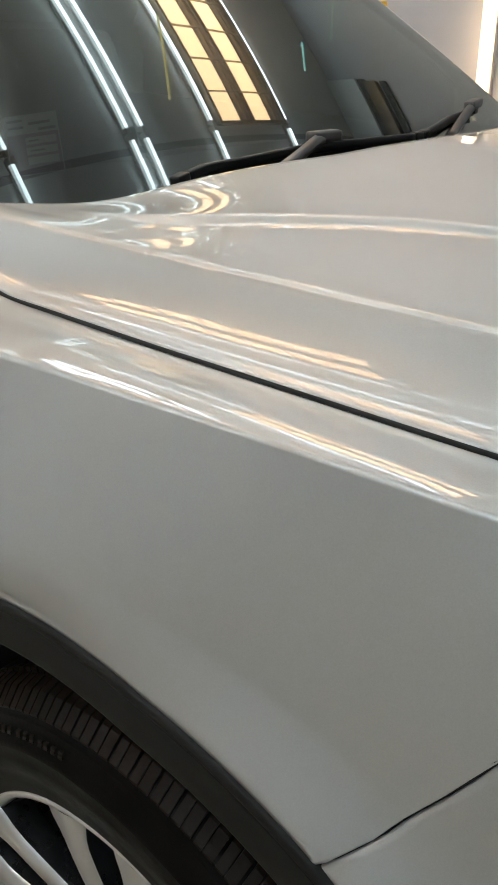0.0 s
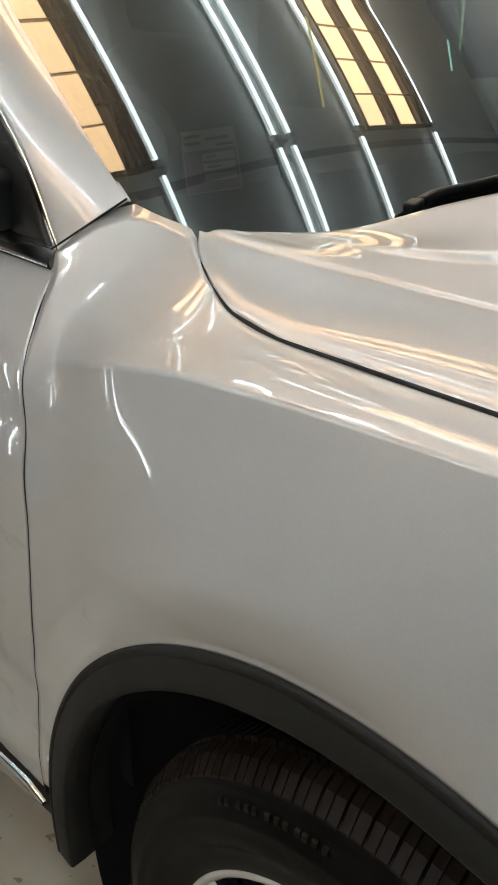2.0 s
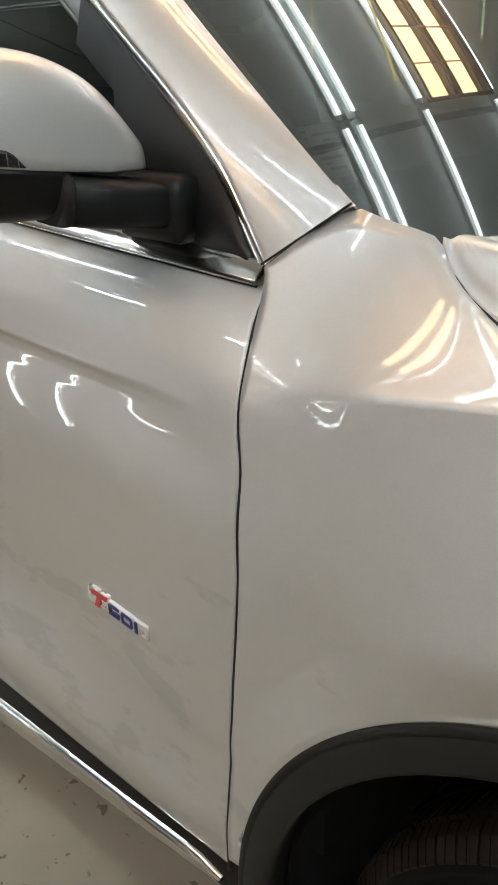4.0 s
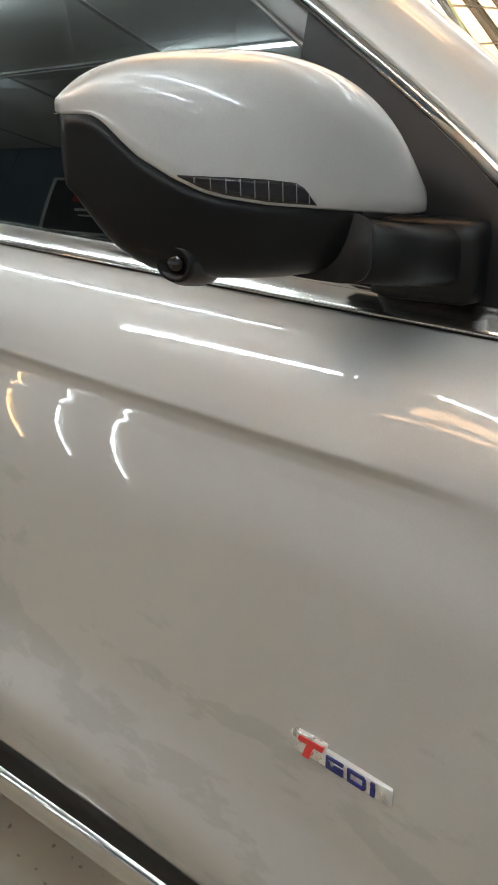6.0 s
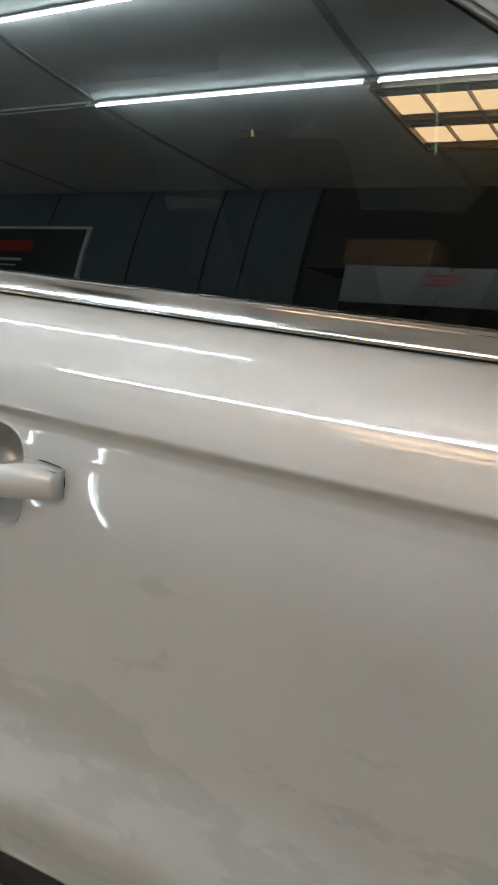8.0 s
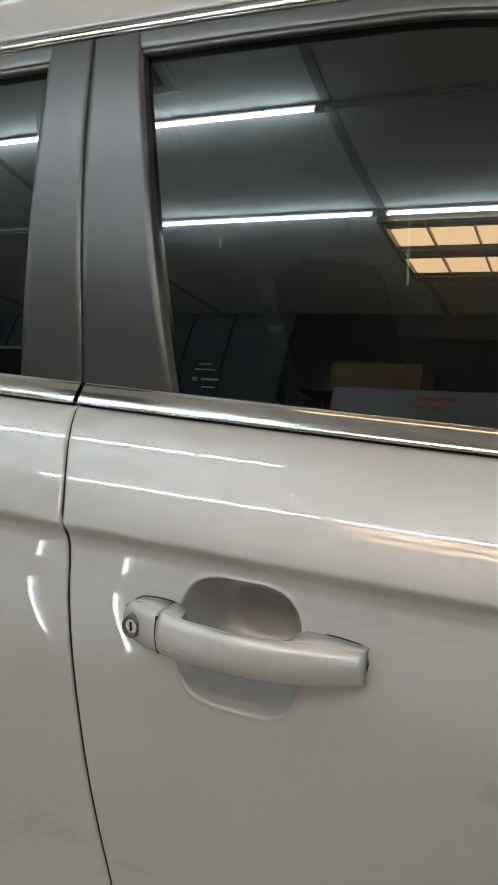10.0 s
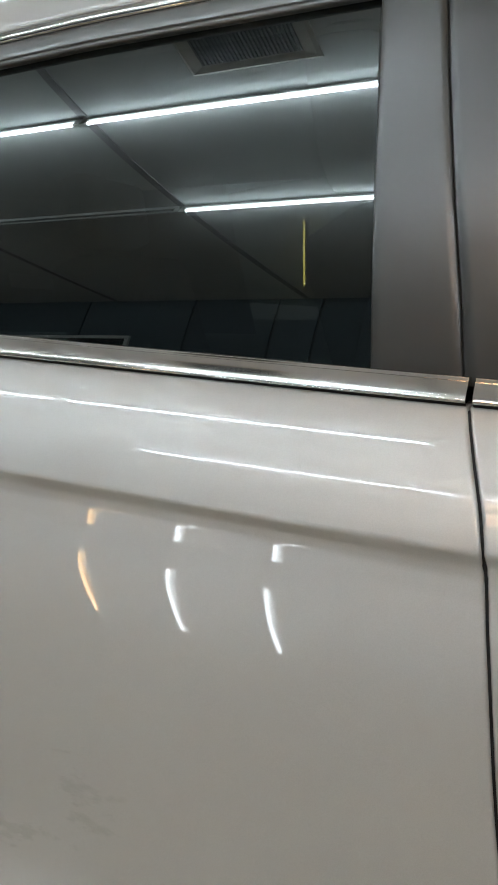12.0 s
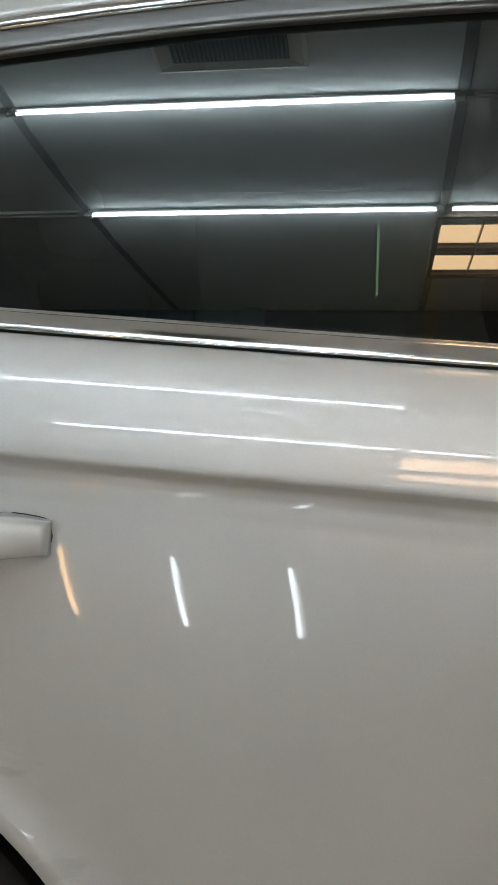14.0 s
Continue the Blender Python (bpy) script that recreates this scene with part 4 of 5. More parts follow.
    # gasket where the ends meet the skin
    for xa, xb in ((0.066, L1 + 0.0012), (L0 - 0.0014, -0.058)):
        rows = []
        for i in range(25):
            dx = lerp(xa, xb, i / 24)
            q = min(max(dx, L0), L1)
            cap = math.sqrt(max(0.0, 1 - (2 * i / 24 - 1) ** 8))
            m, hw = (lo(q) + hi(q)) / 2, ((hi(q) - lo(q)) / 2 + 0.0003) * cap
            row = []
            for zz, o in ((m - hw, -0.002), (m - hw, 0.0005), (m, 0.0005), (m + hw, 0.0005), (m + hw, -0.002)):
                p = place(dx, zz, 0.0)
                row.append((p.x, door_y(p.x, p.z) - o, p.z))
            rows.append(row)
        bm = bmesh.new()
        add_grid(bm, rows)
        part("gasket", bm, RUBBER, h, "black gasket")
    return h


# ---- cladding, arches, sill ----
def arch_trim(name, cx):
    rows = []
    fixed = fender_y if cx == 0.0 else door_y
    for i in range(81):
        a = radians(lerp(187, -10, i / 80))
        c, s = math.cos(a), math.sin(a)

        def at(r, o):
            x, z = cx + r * c, AX_Z + r * s
            xx, zz = cx + (AX_R + 0.002) * c, AX_Z + (AX_R + 0.002) * s
            y = fixed(xx, max(zz, 0.34)) if (cx < -1 or x < 0.42) else fender_y(0.42, 0.6)
            return (x, y - o, z)
        w = 0.0415
        rows.append([at(AX_R + 0.001, -0.02), at(AX_R, 0.001), at(AX_R - 0.002, 0.0035), at(AX_R - 0.005, 0.0045), at(AX_R - 0.008, 0.0044), at(AX_R - 0.009, 0.0034), at(AX_R - 0.0105, 0.0046),
                     at(AX_R - 0.028, 0.0065), at(AX_R - w + 0.004, 0.0075), at(AX_R - w, 0.006), at(AX_R - w, -0.01), at(AX_R - w + 0.004, -0.06)])
    bm = bmesh.new()
    add_grid(bm, rows)
    return part(name, bm, CLADDING, car, "dark grey wheel arch moulding")


def arch_liner(cx):
    bm = bmesh.new()
    rows = []
    for i in range(49):
        a = radians(lerp(200, -20, i / 48))
        rows.append([(cx + r * math.cos(a), y, AX_Z + r * math.sin(a)) for r, y in ((0.40, 0.03), (0.425, 0.06), (0.43, 0.20), (0.43, 0.40), (0.1, 0.42))])
    add_grid(bm, rows)
    return part("arch_liner", bm, VOID, car, "black wheel arch liner")


def strip_z(x):
    return 0.337 + 0.055 * (x + 1.0)


def sill():
    n = 60
    rows = []
    for i in range(n + 1):
        x = lerp(-0.432, -2.28, i / n)
        z, zs = sill_z(x), strip_z(x)
        y = 0.012 + plan(x)
        lift = 0.035 * smooth(-0.485, -0.44, x)
        prof = [(z + 0.004 + lift, 0.045), (z - 0.001 + lift, 0.022), (z - 0.004 + lift * 0.8, 0.010), (lerp(z, zs + 0.018, 0.6), 0.004), (zs + 0.016, 0.0), (zs, -0.001), (zs - 0.02, 0.001), (zs - 0.034, 0.010), (zs - 0.05, 0.05), (zs - 0.06, 0.12)]
        rows.append([(x, y + o, a) for a, o in prof])
    bm = bmesh.new()
    add_grid(bm, rows)
    return part("sill_cladding", bm, CLADDING, car, "dark grey sill cladding")


def sill_strip():
    rows = []
    n = 50
    for i in range(n + 1):
        x = lerp(-0.487, -2.24, i / n)
        z = strip_z(x)
        h = lerp(0.013, 0.0225, smooth(-0.5, -1.1, x)) * smooth(-0.480, -0.53, x) + 0.0015
        y = 0.012 + plan(x)
        prof = [(h + 0.001, 0.004), (h, -0.002), (h * 0.7, -0.0065), (0.0, -0.0085), (-h * 0.7, -0.0065), (-h, -0.002), (-h - 0.001, 0.004)]
        rows.append([(x, y + o, z + a) for a, o in prof])
    bm = bmesh.new()
    add_grid(bm, rows)
    return part("sill_strip", bm, CHROME, car, "polished chrome sill strip")


def gap_fill():
    """Near-black strips deep in the panel gaps, coloured in place of the shade there."""
    def below(x, z, d):
        """y at depth d square to the flank."""
        s = (door_y(x, z + 0.004) - door_y(x, z - 0.004)) / 0.008
        return d * math.sqrt(1 + s * s)

    def run(pts, name="gap_shade_strip", r=0.0040):
        part(name, sweep(pts, round_profile(r, 8), (0, -1, 0)), VOID, car)
    run([(gap_a(z), lerp(min(door_y(gap_a(z), z), fender_y(gap_a(z) + 0.004, z)), door_y(gap_a(z), z), smooth(0.86, 0.94, z)) + below(gap_a(z), z, 0.0040), z) for z in np.linspace(0.40, 1.062, 70)], r=0.0034)
    run([(gap_b(z), door_y(gap_b(z), z) + below(gap_b(z), z, 0.0056), z) for z in np.linspace(0.37, 1.092, 60)], r=0.0040)
    run([(bp_gap(z), glass_y(bp_gap(z), z) - 0.0065, z) for z in np.linspace(1.10, 1.475, 24)], r=0.0030)
    hg = spaced([-0.351, -0.342, -0.3215, -0.2775, -0.214, 0.0, 0.27, 0.51], [0.194, 0.1815, 0.1702, 0.1565, 0.1512, 0.1482, 0.1525, 0.1875], 60)
    zt = table([-0.36, -0.342, -0.3215, -0.2775, -0.214, 0.0, 0.27, 0.51], [1.087, 1.0695, 1.0505, 1.0312, 1.0215, 1.0155, 1.007, 0.985], 0.03)
    run([(x, y, zt(x) - 0.0022) for x, y in hg], r=0.0023)
    e0, e1 = Vector((-0.4855, 0.108, 1.0625)), Vector((-0.432, 0.167, 1.1115))
    run([e0.lerp(e1, k / 12) for k in range(13)], r=0.0011)
    run([(bump_x(z) - 0.0005, fender_y(bump_x(z), z) + 0.006, z) for z in np.linspace(0.755, 0.97, 20)], r=0.0030)


def front_bumper():
    def f(u, v):
        z = lerp(0.34, 0.985, v)
        x0 = bump_x(z) + 0.0018 if z > 0.755 else math.sqrt(max(AX_R ** 2 - (z - AX_Z) ** 2, 0)) + 0.002
        x = lerp(x0, 0.86, u ** 1.2)
        k = max(x - 0.2, 0)
        return x, fender_y(min(x, 0.45), max(z, 0.6)) + 0.15 * k ** 2 + 0.9 * max(x - 0.6, 0) ** 2, z
    return part("front_bumper", panel(f, 40, 40, IN, "lb"), PAINT, car, "silver bumper corner")


def far_side():
    """The far flank and tail, mirrored and plain, seen only through the glass."""
    bm = bmesh.new()
    rows = []
    for i in range(60):
        x = lerp(0.5, -3.45, i / 59)
        rows.append([(x, 2 * MID - (door_y(min(x, -0.3), z) if x > -2.9 else 0.05), z) for z in [lerp(0.3, 1.05 + 0.05 * smooth(0, -2, x), j / 20) for j in range(21)]])
    add_grid(bm, rows)
    part("far_flank", bm, PAINT, car, "silver far flank")
    bm = bmesh.new()
    add_grid(bm, [[(-3.45 - 0.05 * math.sin(math.pi * j / 10), lerp(0.05, 1.78, i / 10), lerp(0.4, 1.5, j / 10)) for j in range(11)] for i in range(11)])
    part("tailgate", bm, PAINT, car, "silver tailgate")
    bm = bmesh.new()
    rows = []
    for i in range(40):
        x = lerp(-0.56, -3.3, i / 39)
        top = float(np.interp(x, RAIL_X[::-1], RAIL_Z[::-1]))
        rows.append([(x, 2 * MID - glass_y(x, z), z) for z in [lerp(belt_z(x), top, j / 12) for j in range(13)]])
    add_grid(bm, rows)
    part("far_window", bm, FAR_GLASS, car, "lightly tinted windows of the far side").visible_shadow = False
    # rear quarter on the near side
    bm = bmesh.new()
    rows = []
    for i in range(30):
        x = lerp(-2.606, -3.45, i / 29)
        rows.append([(x, door_y(x, z), z) for z in [lerp(max(AX_Z + math.sqrt(max(0.455 ** 2 - (x + WHEELBASE) ** 2, 0)), 0.36), belt_z(x) + 0.02, j / 30) for j in range(31)]])
    add_grid(bm, rows)
    part("rear_quarter", bm, PAINT, car, "silver rear quarter panel")
    bm = bmesh.new()
    rows = []
    for i in range(20):
        x = lerp(-2.46, -3.42, i / 19)
        rows.append([(x, glass_y(x, z) + 0.06 * smooth(-2.9, -3.42, x), z) for z in [lerp(1.09, 1.46 - 0.05 * i / 19, j / 10) for j in range(11)]])
    add_grid(bm, rows)
    part("rear_pillar", bm, PILLAR_BLACK, car, "black rear pillar cover")
    # plain closing panels: far rear pillar, tail and nose
    bm = bmesh.new()
    add_grid(bm, [[(lerp(-2.46, -3.44, i / 12), 2 * MID - lerp(0.11, 0.34, j / 6) - 0.01 * math.sin(math.pi * j / 6), lerp(1.06, 1.575 - 0.06 * (i / 12) ** 2, j / 6)) for j in range(7)] for i in range(13)])
    part("rear_pillar", bm, PILLAR_BLACK, car, "black rear pillar cover")
    bm = bmesh.new()
    add_grid(bm, [[(-3.455 + 0.06 * smooth(0.55, 1.0, j / 16), lerp(lerp(0.06, 0.36, smooth(0.5, 1.0, j / 16)), 2 * MID - lerp(0.06, 0.36, smooth(0.5, 1.0, j / 16)), i / 16), lerp(0.32, 1.565 + 0.045 * math.sin(math.pi * i / 16), j / 16)) for j in range(17)] for i in range(17)])
    part("tail_panel", bm, PAINT, car, "silver tail panel")
    bm = bmesh.new()
    rows = []
    for i in range(25):
        k = 2 * i / 24 - 1
        y = MID + k * 0.86
        xf = 0.86 - 0.34 * abs(k) ** 3.2
        rows.append([(xf + 0.05 * math.sin(math.pi * j / 10) - 0.10 * smooth(0.7, 1.0, j / 10), y, lerp(0.24, 0.985, j / 10)) for j in range(11)])
    add_grid(bm, rows)
    part("nose_panel", bm, PAINT, car, "silver nose panel")


# ---- wheels ----
def wheel(cx, near):
    """Tyre with cut tread on a two-tone alloy rim. near: wheel on the side that the path follows."""
    R, y0, y1 = 0.350, 0.022, 0.245
    w = part("wheel", tyre_mesh(R, y0, y1), TYRE, car, "black road tyre on a two-tone alloy wheel")
    tread = part("tread", tread_mesh(R, y0, y1), TREAD, w, "cut tread blocks", smooth=False)
    tagged(tread, kind="stuff")
    # moulded lettering too small to read: short bars round the sidewall
    for a in [96, 98, 100, 101.5, 104, 106, 108, 111, 113, 115, 118, 120, 171, 174, 177, 181]:
        a0, a1 = radians(a), radians(a + 1.1)
        ra, rb = (0.3125, 0.3185) if a < 130 else (0.288, 0.302)
        bm = bmesh.new()
        add_grid(bm, [[(r * math.cos(q), y0 + h, r * math.sin(q)) for r, h in ((ra, 0.004), (ra, 0.0016), (rb, 0.0042), (rb, 0.007))] for q in (a0, (a0 + a1) / 2, a1)])
        part("moulded_mark", bm, TREAD, w)
    rim_parts(w)
    w.matrix_parent_inverse = Matrix.Identity(4)
    w.location = (cx, 0.0 if near else 2 * MID, R - 0.003)
    if not near:
        w.scale = (1, -1, 1)
    return w


def revolve(profile, n=72, a0=0.0, a1=2 * math.pi, phase=0.0):
    """profile: (radius, y)."""
    bm = bmesh.new()
    full = abs(a1 - a0 - 2 * math.pi) < 1e-6
    angs = np.linspace(a0, a1, n + 1)[:n] if full else np.linspace(a0, a1, n + 1)
    rows = [[(r * math.cos(a), y, r * math.sin(a)) for r, y in profile] for a in angs]
    add_grid(bm, rows, close_u=full)
    return bm


def tyre_mesh(R, y0, y1):
    prof = [(0.226, y0 + 0.016), (0.236, y0 + 0.011), (0.243, y0 + 0.006), (0.252, y0 + 0.006), (0.262, y0 + 0.003), (0.268, y0 + 0.0022), (0.270, y0 + 0.0008), (0.285, y0 - 0.001),
            (0.297, y0 + 0.0002), (0.3, y0 - 0.0012), (0.304, y0 + 0.0008), (0.316, y0 + 0.005), (0.325, y0 + 0.011), (0.3275, y0 + 0.0105), (0.333, y0 + 0.018), (R - 0.011, y0 + 0.027),
            (R - 0.0085, y0 + 0.05), (R - 0.0075, (y0 + y1) / 2), (R - 0.0085, y1 - 0.05), (R - 0.011, y1 - 0.027), (0.325, y1 - 0.011), (0.285, y1), (0.226, y1 - 0.016)]
    return revolve(prof, 120)


def tread_mesh(R, y0, y1):
    bm = bmesh.new()
    # tread blocks: shoulder rows with cross cuts, ribs between the grooves
    bands = [(y0 + 0.014, y0 + 0.052, 168, 0.006), (y0 + 0.058, y0 + 0.094, 168, -0.008), (y0 + 0.101, y0 + 0.125, 1, 0.0), (y0 + 0.132, y0 + 0.164, 72, 0.006), (y0 + 0.171, y0 + 0.204, 72, -0.010)]

    def crown(y):
        k = (y - (y0 + y1) / 2) / ((y1 - y0) / 2)
        return R - 0.0005 - 0.017 * max(abs(k) - 0.45, 0) ** 2 / 0.3 - 0.0125 * smooth(0.72, 1.0, abs(k))
    for b0, b1, count, skew in bands:
        count_n = count if count > 1 else 60
        for k in range(count_n):
            a0 = 2 * math.pi * k / count_n
            wdt = 2 * math.pi / count_n * ((0.88 if k % 2 else 0.74) if count > 1 else 1.0)
            ang = [a0, a0 + wdt]
            rows = []
            for q, a in enumerate(ang):
                row = []
                for y, lift in ((b0, -0.010), (b0 + 0.001, 0.0), ((b0 + b1) / 2, 0.0), (b1 - 0.001, 0.0), (b1, -0.010)):
                    t = (y - b0) / (b1 - b0)
                    aa = a + skew / R * (t - 0.5)
                    r = crown(y) + lift
                    row.append((r * math.cos(aa), y, r * math.sin(aa)))
                rows.append(row)
            if count > 1:
                for edge in (0, -1):
                    low = [Vector(p) * 1.0 for p in rows[edge]]
                    low = [(v.x * 0.972, v.y, v.z * 0.972) for v in low]
                    rows = ([low] + rows) if edge == 0 else (rows + [low])
            add_grid(bm, rows)
    return bm


def rim_parts(w):
    y0 = 0.030
    lip = revolve([(0.222, y0 + 0.05), (0.224, y0 + 0.012), (0.229, y0 + 0.002), (0.2345, y0), (0.2375, y0 + 0.003), (0.238, y0 + 0.014)], 96)
    part("rim_lip", lip, MACHINED, w, "machined bright rim lip")
    part("barrel", revolve([(0.222, y0 + 0.012), (0.216, y0 + 0.04), (0.205, y0 + 0.10), (0.21, y0 + 0.19)], 64), RIM_BLACK, w, "dark rim barrel")
    part("brake_disc", revolve([(0.0, y0 + 0.10), (0.15, y0 + 0.10), (0.155, y0 + 0.11), (0.0, y0 + 0.125)], 48), GREY_METAL, w, "grey brake disc")
    for k in range(10):
        pair = 2 * math.pi * (k // 2) / 5 + 0.35
        side = -1 if k % 2 else 1
        rows, dark = [], []
        for i in range(13):
            t = i / 12
            r = lerp(0.055, 0.2265, t)
            a = pair + side * lerp(0.30, 0.215, t) * (1 if t < 2 else 1)
            hw = lerp(0.016, 0.0185 + 0.010 * smooth(0.75, 1.0, t), t)
            ya = y0 + 0.004 + 0.020 * (1 - t) ** 1.5
            c, s = math.cos(a), math.sin(a)
            rows.append([(r * c - q * s, ya + o, r * s + q * c) for q, o in ((-hw, 0.004), (-hw + 0.0015, 0.0), (0, -0.0012), (hw - 0.0015, 0.0), (hw, 0.004))])
            dark.append([(r * c - q * s, ya + o, r * s + q * c) for q, o in ((-hw, 0.0036), (-hw * 1.1, 0.035), (hw * 1.1, 0.035), (hw, 0.0036))])
        bm = bmesh.new()
        add_grid(bm, rows)
        sp = part("spoke", bm, MACHINED, w)
        bm = bmesh.new()
        add_grid(bm, dark)
        part("spoke_side", bm, RIM_BLACK, w)
    part("hub", revolve([(0.0, y0 + 0.018), (0.028, y0 + 0.018), (0.033, y0 + 0.022), (0.062, y0 + 0.030), (0.07, y0 + 0.05)], 36), RIM_BLACK, w, "dark hub with cap")


# ---- wipers, badge, cabin ----
def wiper(name, blade, arm, label):
    up = (0.61, -0.06, 0.79)
    n = 24
    path = spaced3(blade, n)
    prof = [(-0.0078, -0.005), (-0.007, 0.000), (-0.0028, 0.0048), (0.0, 0.006), (0.0028, 0.0048), (0.007, 0.000), (0.0078, -0.005), (0.002, -0.007), (-0.002, -0.007)]
    w = part(name, sweep(path, prof, up), BLACK_PLASTIC, car, label)
    part("rubber_lip", sweep([p - Vector(up) * 0.009 for p in path], [(-0.0025, 0.002), (0.0025, 0.002), (0.0008, -0.004), (-0.0008, -0.004)], up), RUBBER, w)
    for e, d in ((path[0], path[1] - path[0]), (path[-1], path[-1] - path[-2])):
        bm = box((-0.012, -0.0084, -0.006), (0.012, 0.0084, 0.0064), 0.003)
        q = d.to_track_quat("X", "Z").to_matrix().to_4x4()
        bmesh.ops.transform(bm, matrix=Matrix.Translation(e) @ q, verts=bm.verts)
        part("end_cap", bm, BLACK_PLASTIC, w)
    prof2 = [(-0.0085, 0.0), (-0.0065, 0.006), (0.0, 0.008), (0.0065, 0.006), (0.0085, 0.0), (0.0, -0.004)]
    part("wiper_arm", sweep(spaced3(arm, 20), prof2, up), ARM_GREY, w, "satin dark wiper arm")
    bm = box((-0.032, -0.0115, -0.007), (0.032, 0.0115, 0.0095), 0.005)
    d = path[n // 2 + 1] - path[n // 2 - 1]
    q = d.to_track_quat("X", "Z").to_matrix().to_4x4()
    bmesh.ops.transform(bm, matrix=Matrix.Translation(Vector(arm[0]) + Vector(up) * 0.002) @ q, verts=bm.verts)
    part("wiper_joint", bm, ARM_GREY, w)
    return w


def spaced3(pts, n):
    """n even points on a smoothed line through pts."""
    P = np.array(pts, float)
    L = np.r_[0, np.cumsum(np.linalg.norm(np.diff(P, axis=0), axis=1))]
    f = [table(L, P[:, k], 0.35 * L[-1] / (len(pts) - 1)) for k in range(3)]
    return [Vector((f[0](s), f[1](s), f[2](s))) for s in np.linspace(0, L[-1], n)]


def badge(door):
    """Chrome plate with a red T and smaller blue letters."""
    x_l, x_r, z_m = -0.6855, -0.5735, 0.6875

    def sit(x, z, out):
        x, z = x - 0.008, z - 0.0205
        return Vector((x, door_y(x, z) - out, z))

    def plate(xa, xb, za, zb, mat, out, name, parent, bev=0.0012):
        rows = []
        for i in range(9):
            x = lerp(xa, xb, i / 8)
            e = bev if 0 < i < 8 else 0
            rows.append([sit(x, za, -0.0005), sit(x, za, out - bev), sit(x, za + bev, out if e else out - bev), sit(x, zb - bev, out if e else out - bev), sit(x, zb, out - bev), sit(x, zb, -0.0005)])
        bm = bmesh.new()
        vs = add_grid(bm, rows)
        bm.faces.new(vs[0]), bm.faces.new(list(reversed(vs[-1])))
        return part(name, bm, mat, parent)
    b = plate(x_l, x_r, 0.6785, 0.6965, BADGE, 0.004, "badge", door)
    tagged(b, "chrome badge with red and blue letters")
    plate(-0.6800, -0.6440, 0.6930, 0.7015, BADGE, 0.0046, "badge_step", b)

    def letter(strokes, mat, slant=0.0):
        """Strokes: boxes xa, xb, za, zb on the plate."""
        bm = bmesh.new()
        for k, (xa, xb, za, zb) in enumerate(strokes):
            add_box(bm, (xa, 0.0, za), (xb, 1.0, zb))
        for v in bm.verts:
            x, z = v.co.x + slant * (v.co.z - z_m), v.co.z
            v.co = sit(x, z, lerp(0.0058, 0.002, v.co.y))
        return part("letter", bm, mat, b, smooth=False)
    w = 0.0027
    letter([(-0.6775, -0.6490, 0.6935, 0.6995), (-0.6668, -0.6588, 0.6783, 0.6935)], RED, 0.35)
    g0, g1, z0, z1 = -0.6425, -0.6235, 0.6805, 0.6938
    letter([(g0, g1, z1 - w, z1), (g0, g0 + w, z0 + w, z1 - w), (g0, g1 - w, z0, z0 + w), (g1 - w, g1, z0, z0 + 0.0068), (g0 + 0.0085, g1 - w, z0 + 0.0042, z0 + 0.0068)], BLUE)
    d0, d1 = -0.6185, -0.5990
    letter([(d0, d0 + w, z0, z1), (d0 + w, d1 - 0.0014, z1 - w, z1), (d0 + w, d1 - 0.0014, z0, z0 + w), (d1 - w, d1, z0 + 0.0014, z1 - 0.0014)], BLUE)
    letter([(-0.5935, -0.5893, z0, z0 + 0.0088), (-0.5935, -0.5893, z0 + 0.0102, z1 + 0.0004)], BLUE)
    return b


def seat(x, y):
    s = part("seat", box((x - 0.28, y - 0.25, 0.62), (x + 0.25, y + 0.25, 0.76), 0.06), FABRIC, car, "dark cloth seat")
    bm = box((-0.07, -0.25, 0.0), (0.07, 0.25, 0.62), 0.06)
    bmesh.ops.transform(bm, matrix=Matrix.Translation((x - 0.30, y, 0.68)) @ Matrix.Rotation(radians(-16), 4, "Y"), verts=bm.verts)
    part("backrest", bm, FABRIC, s)
    bm = box((-0.05, -0.14, 0.0), (0.05, 0.14, 0.19), 0.045)
    bmesh.ops.transform(bm, matrix=Matrix.Translation((x - 0.49, y, 1.30)) @ Matrix.Rotation(radians(-10), 4, "Y"), verts=bm.verts)
    part("headrest", bm, FABRIC, s)
    return s


